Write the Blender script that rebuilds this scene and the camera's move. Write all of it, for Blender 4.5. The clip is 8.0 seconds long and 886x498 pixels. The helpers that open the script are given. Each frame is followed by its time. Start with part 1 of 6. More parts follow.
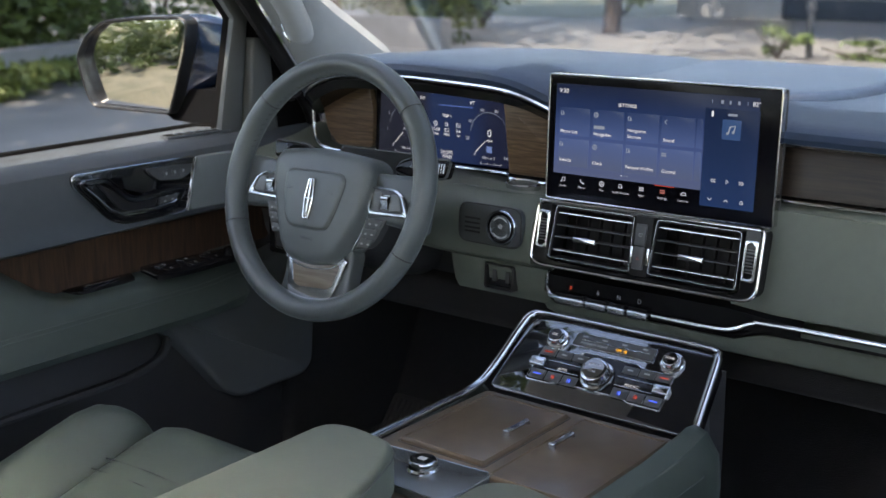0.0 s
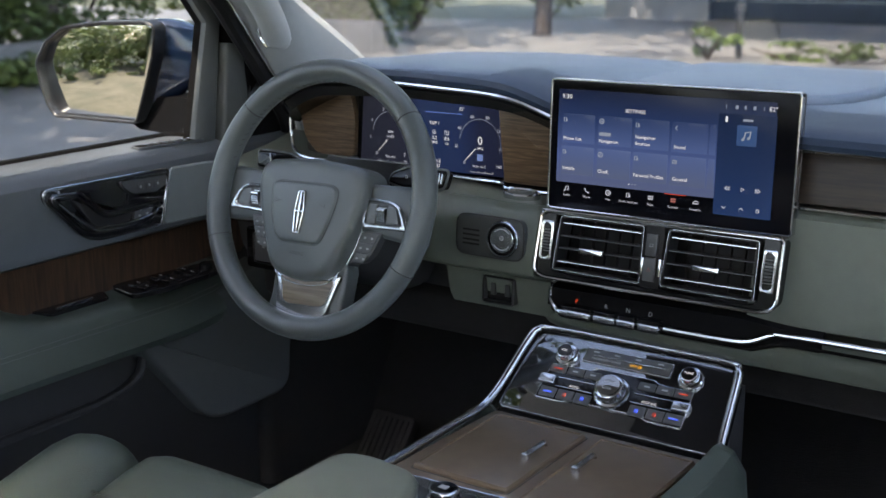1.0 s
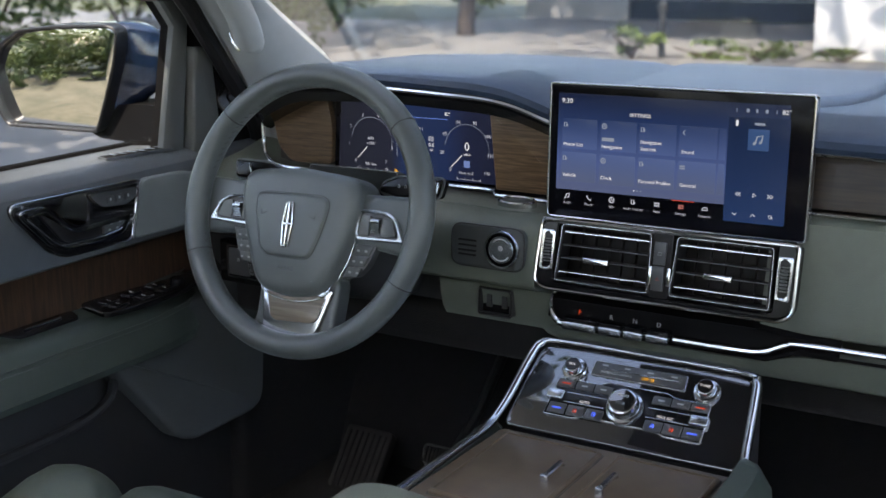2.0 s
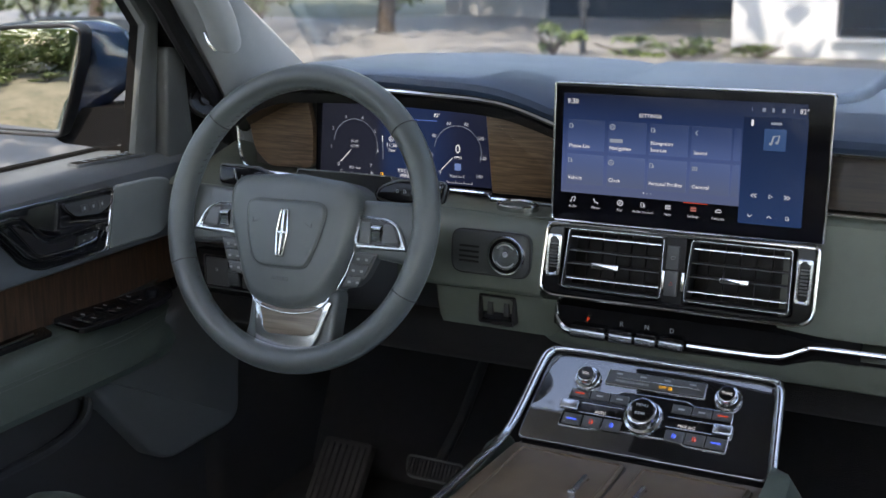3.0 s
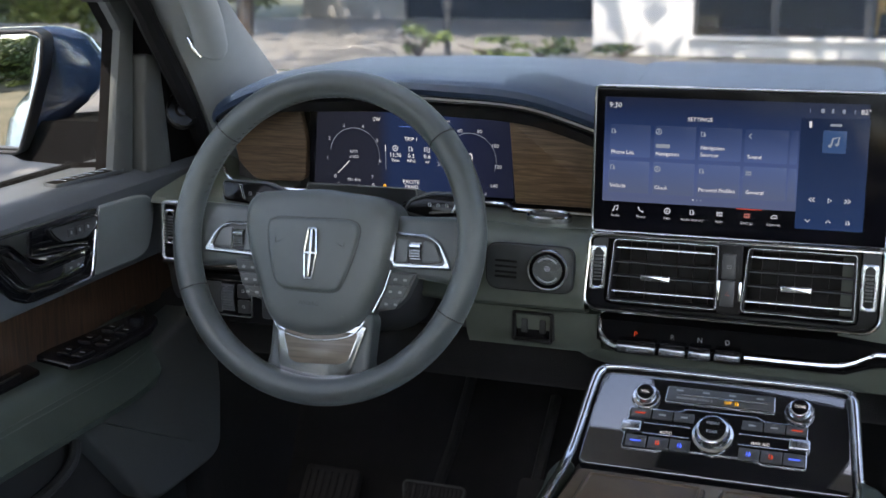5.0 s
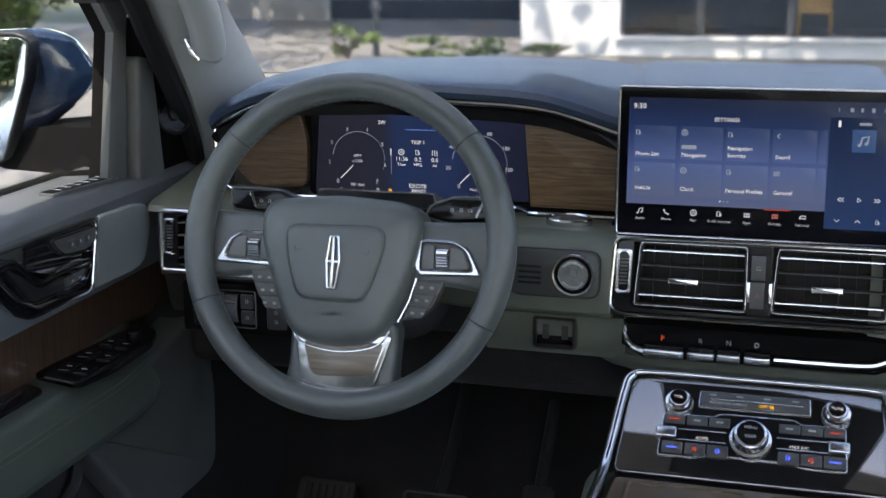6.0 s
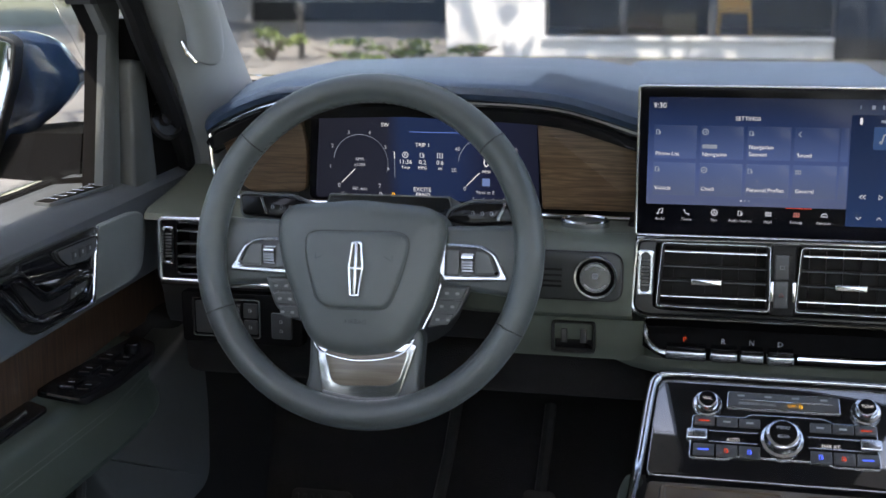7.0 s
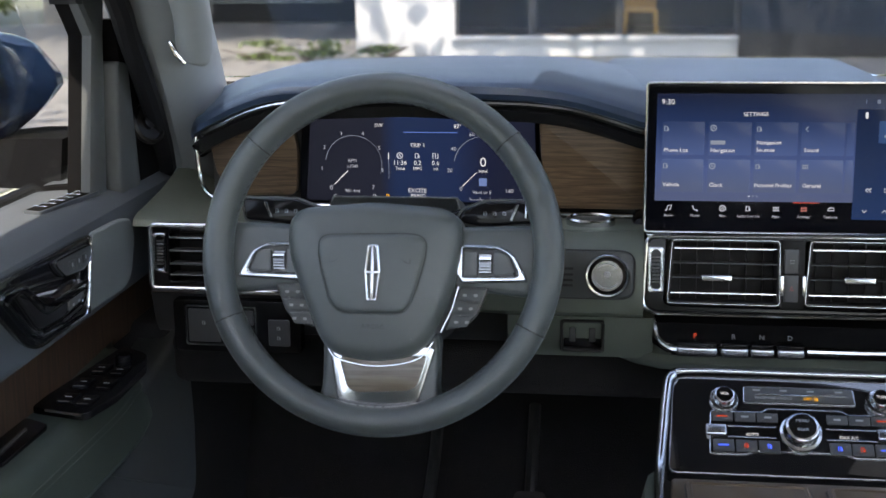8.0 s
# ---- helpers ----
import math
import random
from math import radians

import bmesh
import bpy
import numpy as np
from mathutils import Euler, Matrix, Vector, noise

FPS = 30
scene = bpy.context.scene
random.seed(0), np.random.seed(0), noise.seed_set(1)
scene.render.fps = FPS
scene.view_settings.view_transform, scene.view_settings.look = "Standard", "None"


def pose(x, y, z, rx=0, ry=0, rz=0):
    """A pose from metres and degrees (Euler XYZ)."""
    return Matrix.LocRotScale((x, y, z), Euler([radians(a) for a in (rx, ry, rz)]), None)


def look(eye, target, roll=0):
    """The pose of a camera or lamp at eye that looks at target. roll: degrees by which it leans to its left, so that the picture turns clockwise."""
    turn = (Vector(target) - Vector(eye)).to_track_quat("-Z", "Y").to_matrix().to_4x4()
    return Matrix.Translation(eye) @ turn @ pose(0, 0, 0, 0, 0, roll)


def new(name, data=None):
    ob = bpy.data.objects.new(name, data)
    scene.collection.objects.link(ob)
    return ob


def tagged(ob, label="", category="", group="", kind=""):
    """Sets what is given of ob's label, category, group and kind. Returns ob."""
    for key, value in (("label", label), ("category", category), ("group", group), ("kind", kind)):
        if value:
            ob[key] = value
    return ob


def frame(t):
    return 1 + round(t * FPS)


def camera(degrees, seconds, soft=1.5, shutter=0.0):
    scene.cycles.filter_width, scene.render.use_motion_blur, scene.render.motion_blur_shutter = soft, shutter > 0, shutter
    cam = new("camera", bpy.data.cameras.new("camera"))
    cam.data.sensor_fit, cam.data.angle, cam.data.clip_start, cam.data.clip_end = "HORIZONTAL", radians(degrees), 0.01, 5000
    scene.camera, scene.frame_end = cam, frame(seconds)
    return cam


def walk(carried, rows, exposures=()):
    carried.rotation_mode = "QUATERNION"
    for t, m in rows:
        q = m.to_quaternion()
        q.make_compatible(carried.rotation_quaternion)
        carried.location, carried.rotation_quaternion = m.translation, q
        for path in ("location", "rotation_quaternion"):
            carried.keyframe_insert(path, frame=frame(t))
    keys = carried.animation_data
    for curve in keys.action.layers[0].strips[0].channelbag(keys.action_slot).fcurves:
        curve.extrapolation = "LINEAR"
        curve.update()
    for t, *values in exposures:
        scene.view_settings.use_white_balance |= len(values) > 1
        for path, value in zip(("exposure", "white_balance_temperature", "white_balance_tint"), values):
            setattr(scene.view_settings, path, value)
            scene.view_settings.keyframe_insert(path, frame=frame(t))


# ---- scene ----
cam = camera(40.2, 8.0)
METRES, EYE, TILT, LEAN, TURN = 1.0, 1.60, -14.5, 0.6, 38.3
X0, Y0 = 1.253, -1.285
ROWS = [
    (0.0, 0.0, 0.0, 0.0, 0.0, 0.0, -0.0),
    (0.5, -0.0484, 0.0381, 0.0085, -1.6, 0.03, 0.46),
    (1.0, -0.0969, 0.0765, 0.0162, -3.35, 0.09, 0.92),
    (1.5, -0.1441, 0.1146, 0.0257, -5.16, 0.07, 1.44),
    (3.0, -0.2933, 0.2312, 0.051, -11.01, -0.27, 2.84),
    (3.5, -0.3414, 0.2692, 0.0592, -12.79, -0.43, 3.29),
    (4.0, -0.3899, 0.3068, 0.0672, -14.45, -0.51, 3.73),
    (4.5, -0.4388, 0.3449, 0.0752, -16.14, -0.55, 4.18),
    (6.0, -0.5874, 0.4605, 0.1001, -21.58, -0.93, 5.53),
    (6.5, -0.6349, 0.4979, 0.1079, -23.38, -1.06, 5.96),
    (7.0, -0.6823, 0.5348, 0.1155, -25.37, -1.26, 6.45),
    (7.5, -0.7338, 0.5745, 0.1236, -27.67, -1.52, 6.98),
    (8.0, -0.7807, 0.6109, 0.1312, -29.9, -1.79, 7.54),
]
EXPOSURE, KELVIN, TINT = 2.20, 7450, 14
walk(cam, [(t, pose(X0, Y0, EYE, TILT, LEAN, TURN) @ pose(METRES * x, METRES * y, METRES * z, 90 + pitch, roll, yaw)) for t, x, y, z, yaw, pitch, roll in ROWS], [(0, EXPOSURE, KELVIN, TINT), (8, EXPOSURE, KELVIN, TINT)])
cam.data.dof.use_dof, cam.data.dof.focus_distance, cam.data.dof.aperture_fstop = True, 1.6, 7.0

# ---------------------------------------------------------------- light
world = bpy.data.worlds.new("world")
scene.world = world
world.use_nodes = True
wn = world.node_tree
sky = wn.nodes.new("ShaderNodeTexSky")
sky.sky_type = "NISHITA"
sky.sun_disc = False
sky.dust_density = 1.3
sky.sun_elevation = radians(58)
sky.sun_rotation = radians(172)
wn.links.new(sky.outputs[0], wn.nodes["Background"].inputs[0])
wn.nodes["Background"].inputs[1].default_value = 0.15
sun_data = bpy.data.lights.new("sun", "SUN")
sun_data.energy, sun_data.angle, sun_data.color = 2.0, radians(0.6), (1.0, 0.95, 0.87)
sun = new("sun", sun_data)
sun.matrix_world = look((0, 0, 0), (-math.sin(radians(8)) * math.cos(radians(58)), math.cos(radians(8)) * math.cos(radians(58)), -math.sin(radians(58))))


# ---------------------------------------------------------------- materials
def material(name, color, rough=0.5, metal=0.0, spread=0.12, scale=60.0, bump=0.0, bump_scale=400.0, coat=0.0, spec=0.5, rough_spread=0.1, tones=None):
    m = bpy.data.materials.new(name)
    m.use_nodes = True
    nt = m.node_tree
    b = nt.nodes["Principled BSDF"]
    b.inputs["Roughness"].default_value = rough
    b.inputs["Metallic"].default_value = metal
    b.inputs["Coat Weight"].default_value = coat
    b.inputs["Coat Roughness"].default_value = 0.04
    b.inputs["Specular IOR Level"].default_value = spec
    co = nt.nodes.new("ShaderNodeTexCoord")
    n1 = nt.nodes.new("ShaderNodeTexNoise")
    n1.inputs["Scale"].default_value, n1.inputs["Detail"].default_value = scale, 6
    n2 = nt.nodes.new("ShaderNodeTexNoise")
    n2.inputs["Scale"].default_value, n2.inputs["Detail"].default_value = scale / 9, 3
    nt.links.new(co.outputs["Object"], n1.inputs["Vector"])
    nt.links.new(co.outputs["Object"], n2.inputs["Vector"])
    add = nt.nodes.new("ShaderNodeMath")
    add.operation = "ADD"
    nt.links.new(n1.outputs["Fac"], add.inputs[0])
    nt.links.new(n2.outputs["Fac"], add.inputs[1])
    ramp = nt.nodes.new("ShaderNodeValToRGB")
    mp = nt.nodes.new("ShaderNodeMapRange")
    mp.inputs["From Min"].default_value, mp.inputs["From Max"].default_value = 0.6, 1.4
    nt.links.new(add.outputs[0], mp.inputs["Value"])
    lo, hi = tones or ([c * (1 - spread) for c in color], [min(1, c * (1 + spread)) for c in color])
    ramp.color_ramp.elements[0].color, ramp.color_ramp.elements[1].color = (*lo, 1), (*hi, 1)
    ramp.color_ramp.elements[0].position, ramp.color_ramp.elements[1].position = 0.0, 1.0
    nt.links.new(mp.outputs[0], ramp.inputs[0])
    nt.links.new(ramp.outputs[0], b.inputs["Base Color"])
    rr = nt.nodes.new("ShaderNodeMapRange")
    rr.inputs["To Min"].default_value, rr.inputs["To Max"].default_value = max(0.02, rough * (1 - rough_spread)), min(1, rough * (1 + rough_spread))
    nt.links.new(n2.outputs["Fac"], rr.inputs["Value"])
    nt.links.new(rr.outputs[0], b.inputs["Roughness"])
    if bump:
        v = nt.nodes.new("ShaderNodeTexVoronoi")
        v.inputs["Scale"].default_value = bump_scale
        nt.links.new(co.outputs["Object"], v.inputs["Vector"])
        bp = nt.nodes.new("ShaderNodeBump")
        bp.inputs["Strength"].default_value, bp.inputs["Distance"].default_value = bump, 0.0006
        nt.links.new(v.outputs["Distance"], bp.inputs["Height"])
        nt.links.new(bp.outputs[0], b.inputs["Normal"])
    return m


def wood_material(name, dark, light, axis="X", freq=90.0, rough=0.35, coat=0.3):
    m = material(name, light, rough, coat=coat)
    nt = m.node_tree
    b = nt.nodes["Principled BSDF"]
    co = nt.nodes.new("ShaderNodeTexCoord")
    mp = nt.nodes.new("ShaderNodeMapping")
    s = {"X": (4, 60, 60), "Y": (60, 4, 60), "Z": (60, 60, 4)}[axis]
    mp.inputs["Scale"].default_value = [v * freq / 90 for v in s]
    n = nt.nodes.new("ShaderNodeTexNoise")
    n.inputs["Scale"].default_value, n.inputs["Detail"].default_value, n.inputs["Distortion"].default_value = 3.0, 8, 0.7
    nt.links.new(co.outputs["Object"], mp.inputs[0])
    nt.links.new(mp.outputs[0], n.inputs["Vector"])
    r = nt.nodes.new("ShaderNodeValToRGB")
    r.color_ramp.elements[0].position, r.color_ramp.elements[0].color = 0.33, (*dark, 1)
    r.color_ramp.elements[1].position, r.color_ramp.elements[1].color = 0.68, (*light, 1)
    nt.links.new(n.outputs["Fac"], r.inputs[0])
    nt.links.new(r.outputs[0], b.inputs["Base Color"])
    bp = nt.nodes.new("ShaderNodeBump")
    bp.inputs["Strength"].default_value, bp.inputs["Distance"].default_value = 0.25, 0.0004
    nt.links.new(n.outputs["Fac"], bp.inputs["Height"])
    nt.links.new(bp.outputs[0], b.inputs["Normal"])
    return m


def glow(name, color, strength=1.0):
    m = bpy.data.materials.new(name)
    m.use_nodes = True
    b = m.node_tree.nodes["Principled BSDF"]
    b.inputs["Base Color"].default_value = (0.01, 0.01, 0.012, 1)
    b.inputs["Roughness"].default_value = 0.16
    b.inputs["Specular IOR Level"].default_value = 0.14
    b.inputs["Emission Color"].default_value = (*color, 1)
    b.inputs["Emission Strength"].default_value = strength
    return m


def glow_gradient(name, stops, strength, axis=1, lo=-0.08, hi=0.08, side=0.0):
    """A lit display whose colour runs along one axis of its own object."""
    m = glow(name, (0, 0, 0), strength)
    nt = m.node_tree
    co = nt.nodes.new("ShaderNodeTexCoord")
    sp = nt.nodes.new("ShaderNodeSeparateXYZ")
    nt.links.new(co.outputs["Object"], sp.inputs[0])
    mr = nt.nodes.new("ShaderNodeMapRange")
    mr.inputs["From Min"].default_value, mr.inputs["From Max"].default_value = lo, hi
    nt.links.new(sp.outputs[axis], mr.inputs["Value"])
    r = nt.nodes.new("ShaderNodeValToRGB")
    while len(r.color_ramp.elements) < len(stops):
        r.color_ramp.elements.new(0.5)
    for e, (p, c) in zip(r.color_ramp.elements, stops):
        e.position, e.color = p, (*c, 1)
    nt.links.new(mr.outputs[0], r.inputs[0])
    nt.links.new(r.outputs[0], nt.nodes["Principled BSDF"].inputs["Emission Color"])
    return m


def glass_material(name, tint=(1, 1, 1), ior=1.45):
    m = bpy.data.materials.new(name)
    m.use_nodes = True
    b = m.node_tree.nodes["Principled BSDF"]
    b.inputs["Base Color"].default_value = (*tint, 1)
    b.inputs["Transmission Weight"].default_value = 1.0
    b.inputs["Roughness"].default_value = 0.0
    b.inputs["IOR"].default_value = ior
    return m


SAGE = material("sage_leather", (0.096, 0.114, 0.094), 0.5, bump=0.35, bump_scale=900, spread=0.08)
# Darker copy of the sage leather, with cabin shade put into its colour.
SAGE_SHADED = material("sage_leather_shaded", (0.046, 0.061, 0.052), 0.45, bump=0.4, bump_scale=700, spread=0.08)
# Dark slate leather; its base colour also holds the sky's blue reflection.
SLATE_SKY = material("slate_sky_leather", (0.022, 0.038, 0.069), 0.46, spec=0.28, bump=0.4, bump_scale=800, spread=0.08)
RIM_LEATHER = material("wheel_leather", (0.076, 0.089, 0.091), 0.29, bump=0.3, bump_scale=1100, spread=0.08)
PAD = material("pad_vinyl", (0.089, 0.103, 0.104), 0.33, bump=0.25, bump_scale=1300, spread=0.05)
DOOR_SKIN = material("door_vinyl", (0.066, 0.077, 0.087), 0.5, bump=0.35, bump_scale=900, spread=0.08)
GREY_PANEL = material("grey_cloth_panel", (0.19, 0.218, 0.218), 0.6, bump=0.5, bump_scale=1500, spread=0.05)
SWITCH_PANEL = material("switch_panel_plastic", (0.042, 0.048, 0.049), 0.45, bump=0.3, bump_scale=900, spread=0.06)
PADDLE = material("paddle_plastic", (0.10, 0.112, 0.115), 0.4, spread=0.05)
DARK_CHROME = material("dark_chrome", (0.24, 0.245, 0.25), 0.16, metal=1.0, spread=0.04)
GREY_PLASTIC = material("grey_plastic", (0.063, 0.071, 0.072), 0.55, bump=0.3, bump_scale=900, spread=0.06)
DARK_PLASTIC = material("dark_plastic", (0.028, 0.029, 0.031), 0.5, bump=0.3, bump_scale=900)
BUTTON = material("button_plastic", (0.055, 0.059, 0.062), 0.4, spread=0.06)
PIANO = material("piano_black", (0.008, 0.008, 0.009), 0.09, coat=0.0, spec=0.2, scale=15)
LACQUER = material("black_lacquer", (0.006, 0.006, 0.007), 0.04, coat=1.0, spec=1.0, scale=15)
LACQUER.node_tree.nodes["Principled BSDF"].inputs["Coat IOR"].default_value = 1.9
SCREEN_GLASS = material("screen_glass", (0.004, 0.004, 0.006), 0.12, spec=0.12, scale=15)
LEGEND_DIM = material("dim_print", (0.24, 0.25, 0.255), 0.6)
VENT_BLACK = material("vent_black", (0.007, 0.007, 0.008), 0.5, spec=0.25)
MATTE_BLACK = material("matte_black", (0.006, 0.006, 0.0065), 0.8, spec=0.04)
CHROME = material("chrome", (0.64, 0.645, 0.65), 0.15, metal=1.0, spread=0.03)
SATIN = material("satin_chrome", (0.62, 0.64, 0.66), 0.26, metal=1.0, spread=0.04)
CARPET = material("carpet", (0.013, 0.013, 0.0145), 0.95, bump=1.0, bump_scale=600, spread=0.3)
RUBBER = material("rubber", (0.012, 0.012, 0.013), 0.7)
PILLAR = material("pillar_trim", (0.215, 0.235, 0.245), 0.6, bump=0.2, bump_scale=1200, spread=0.05)
THREAD = material("thread", (0.085, 0.10, 0.092), 0.7)
PAINT = material("blue_car_paint", (0.005, 0.014, 0.036), 0.18, metal=0.2, coat=1.0, scale=900)
WALNUT = wood_material("walnut_veneer", (0.012, 0.008, 0.006), (0.034, 0.022, 0.014), "X", rough=0.45, coat=0.03)
OAK = wood_material("open_pore_veneer", (0.060, 0.036, 0.020), (0.170, 0.110, 0.063), "X", 150, coat=0.08)
WALNUT_Y = wood_material("door_veneer", (0.022, 0.013, 0.009), (0.075, 0.043, 0.026), "Z")
GLOSS_DARK = material("dark_trim", (0.012, 0.012, 0.013), 0.35)
TAMBOUR = material("brown_lid", (0.12, 0.085, 0.055), 0.33, tones=((0.064, 0.047, 0.031), (0.110, 0.082, 0.055)), scale=40, coat=0.25)
MIRROR = material("mirror_glass", (0.9, 0.92, 0.92), 0.02, metal=1.0, spread=0.01, rough_spread=0)
GLASS = glass_material("window_glass", (0.97, 0.99, 0.98), 1.2)
SCREEN_PANE = glass_material("windshield_glass", (0.915, 0.935, 0.94), 1.2)
TINTED = glass_material("tinted_door_glass", (0.90, 0.92, 0.92), 1.2)
WHITE_GLOW = glow("white_legend", (0.85, 0.9, 1.0), 0.20)
DIM_GLOW = glow("dim_legend", (0.45, 0.55, 0.75), 0.11)
RED_GLOW = glow("red_legend", (1.0, 0.10, 0.04), 0.14)
BLUE_GLOW = glow("blue_legend", (0.05, 0.12, 1.0), 0.4)
AMBER_GLOW = glow("amber_legend", (1.0, 0.5, 0.02), 0.3)
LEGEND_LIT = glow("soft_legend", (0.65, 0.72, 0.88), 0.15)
LEGEND = material("printed_legend", (0.32, 0.34, 0.35), 0.6)
TILE_GLOW = glow_gradient("tile_lit", ((0, (0.085, 0.118, 0.225)), (0.5, (0.066, 0.115, 0.30)), (1, (0.018, 0.040, 0.125))), 0.20, 1, -0.04, 0.045)
SIDE_GLOW = glow_gradient("side_card", ((0, (0.018, 0.055, 0.19)), (1, (0.006, 0.02, 0.075))), 0.13, 1, -0.07, 0.065)
MAIN_GLOW = glow_gradient("main_display", ((0, (0.088, 0.115, 0.215)), (0.35, (0.062, 0.105, 0.29)), (0.72, (0.013, 0.034, 0.12)), (1, (0.004, 0.009, 0.034))), 0.20, 1, -0.06, 0.078)
CLUSTER_GLOW = glow_gradient("cluster_display", ((0.0, (0.016, 0.019, 0.034)), (0.33, (0.020, 0.024, 0.046)), (0.40, (0.016, 0.036, 0.115)), (0.66, (0.016, 0.034, 0.112)), (0.78, (0.014, 0.020, 0.058)), (1, (0.013, 0.017, 0.04))), 0.155, 0, -0.145, 0.16)


# ---------------------------------------------------------------- building helpers
def part(name, bm, mat, parent=None, label="", m=None):
    """Links a bmesh as one mesh object under its parent."""
    bmesh.ops.recalc_face_normals(bm, faces=bm.faces[:])
    for f in bm.faces:
        f.smooth = True
    for e in bm.edges:
        if len(e.link_faces) == 2 and e.calc_face_angle(0) > 0.6:
            e.smooth = False
    me = bpy.data.meshes.new(name)
    bm.to_mesh(me)
    bm.free()
    me.materials.append(mat)
    ob = new(name, me)
    if parent:
        ob.parent = parent
    if m:
        ob.matrix_local = m
    return tagged(ob, label)


def thing(name, m, label, category, group="", kind=""):
    ob = new(name)
    ob.empty_display_size = 0.02
    ob.matrix_world = m
    return tagged(ob, label, category, group, kind)


def rounded(pts, r, n=5):
    """A closed outline with its corners rounded by r."""
    out, k = [], len(pts)
    for i in range(k):
        a, b, c = Vector(pts[i - 1]), Vector(pts[i]), Vector(pts[(i + 1) % k])
        da, dc = a - b, c - b
        ra, rc = min(r, da.length * 0.48), min(r, dc.length * 0.48)
        p, q = b + da.normalized() * ra, b + dc.normalized() * rc
        for s in range(n + 1):
            u = s / n
            out.append(p * (1 - u) ** 2 + b * 2 * u * (1 - u) + q * u * u)
    return out


def rrect(x0, y0, x1, y1, r, n=5):
    return rounded([(x0, y0), (x1, y0), (x1, y1), (x0, y1)], r, n)


def area(o):
    return 0.5 * sum(o[i - 1][0] * o[i][1] - o[i][0] * o[i - 1][1] for i in range(len(o)))


def inset(o, d):
    """Moves a closed outline inward by d."""
    s = 1 if area(o) > 0 else -1
    res = []
    for i in range(len(o)):
        a, b, c = Vector(o[i - 1][:2]), Vector(o[i][:2]), Vector(o[(i + 1) % len(o)][:2])
        e, f = (b - a), (c - b)
        e = e.normalized() if e.length > 1e-9 else f.normalized()
        f = f.normalized() if f.length > 1e-9 else e
        n = Vector((-(e.y + f.y), e.x + f.x))
        n = n.normalized() if n.length > 1e-9 else Vector((-e.y, e.x))
        k = max(0.5, n.dot(Vector((-e.y, e.x))))
        res.append(b + n * (s * d / k))
    return res


def plate(o, z0, z1, bevel=0.001, bm=None, seg=3, dome=0.0):
    """A plate with rounded front edges from a closed outline in x and y, between z0 and z1."""
    bm = bm or bmesh.new()
    rings = [[(p[0], p[1], z0) for p in o], [(p[0], p[1], z1 - bevel) for p in o]]
    for s in range(1, seg + 1):
        u = s / seg * math.pi / 2
        rings.append([(p[0], p[1], z1 - bevel + bevel * math.sin(u)) for p in inset(o, bevel * (1 - math.cos(u)))])
    vs = [[bm.verts.new(p) for p in r] for r in rings]
    for a, b in zip(vs, vs[1:]):
        for i in range(len(o)):
            bm.faces.new((a[i - 1], a[i], b[i], b[i - 1]))
    bm.faces.new(vs[0])
    if dome:
        cx, cy = sum(p[0] for p in o) / len(o), sum(p[1] for p in o) / len(o)
        last = vs[-1]
        for s in (0.75, 0.5, 0.25):
            ring = [bm.verts.new((cx + (v.co.x - cx) * s, cy + (v.co.y - cy) * s, z1 + dome * (1 - s * s))) for v in vs[-1]]
            for i in range(len(o)):
                bm.faces.new((last[i - 1], last[i], ring[i], ring[i - 1]))
            last = ring
        bm.faces.new(last)
    else:
        bm.faces.new(vs[-1])
    return bm


def frame_plate(outer, inner, z0, z1, bevel=0.001):
    """A flat ring between two outlines with the same number of points."""
    bm = bmesh.new()
    prof = [(outer, z0), (outer, z1 - bevel), (inset(outer, bevel), z1), (inset(inner, -bevel), z1), (inner, z1 - bevel), (inner, z0)]
    vs = [[bm.verts.new((p[0], p[1], z)) for p in o] for o, z in prof]
    for a, b in zip(vs, vs[1:] + vs[:1]):
        for i in range(len(outer)):
            bm.faces.new((a[i - 1], a[i], b[i], b[i - 1]))
    return bm


def tube(path, r, closed=False, n=8, bm=None, squash=1.0, up=(0, 0, 1)):
    """A round bar along a path; r is a number or one number a point."""
    bm = bm or bmesh.new()
    p = [Vector(q) if len(q) == 3 else Vector((q[0], q[1], 0)) for q in path]
    k, rings = len(p), []
    for i in range(k):
        a, b = (p[i - 1], p[(i + 1) % k]) if closed else (p[max(0, i - 1)], p[min(k - 1, i + 1)])
        d = (b - a).normalized()
        u = Vector(up)
        if abs(d.dot(u)) > 0.98:
            u = Vector((1, 0, 0))
        s = d.cross(u).normalized()
        w = s.cross(d)
        rad = r[i] if isinstance(r, (list, tuple)) else r
        rings.append([bm.verts.new(p[i] + s * (rad * math.cos(t)) + w * (rad * squash * math.sin(t))) for t in (math.tau * j / n for j in range(n))])
    for i in range(k if closed else k - 1):
        a, b = rings[i], rings[(i + 1) % k]
        for j in range(n):
            bm.faces.new((a[j - 1], a[j], b[j], b[j - 1]))
    if not closed:
        bm.faces.new(rings[0])
        bm.faces.new(rings[-1])
    return bm


def lathe(profile, n=40, bm=None, at=(0, 0, 0)):
    """Turns (radius, height) pairs round the z axis."""
    bm = bm or bmesh.new()
    rings = [[bm.verts.new((at[0] + r * math.cos(math.tau * j / n), at[1] + r * math.sin(math.tau * j / n), at[2] + z)) for j in range(n)] for r, z in profile]
    for a, b in zip(rings, rings[1:]):
        for j in range(n):
            bm.faces.new((a[j - 1], a[j], b[j], b[j - 1]))
    bm.faces.new(rings[0])
    bm.faces.new(rings[-1])
    return bm


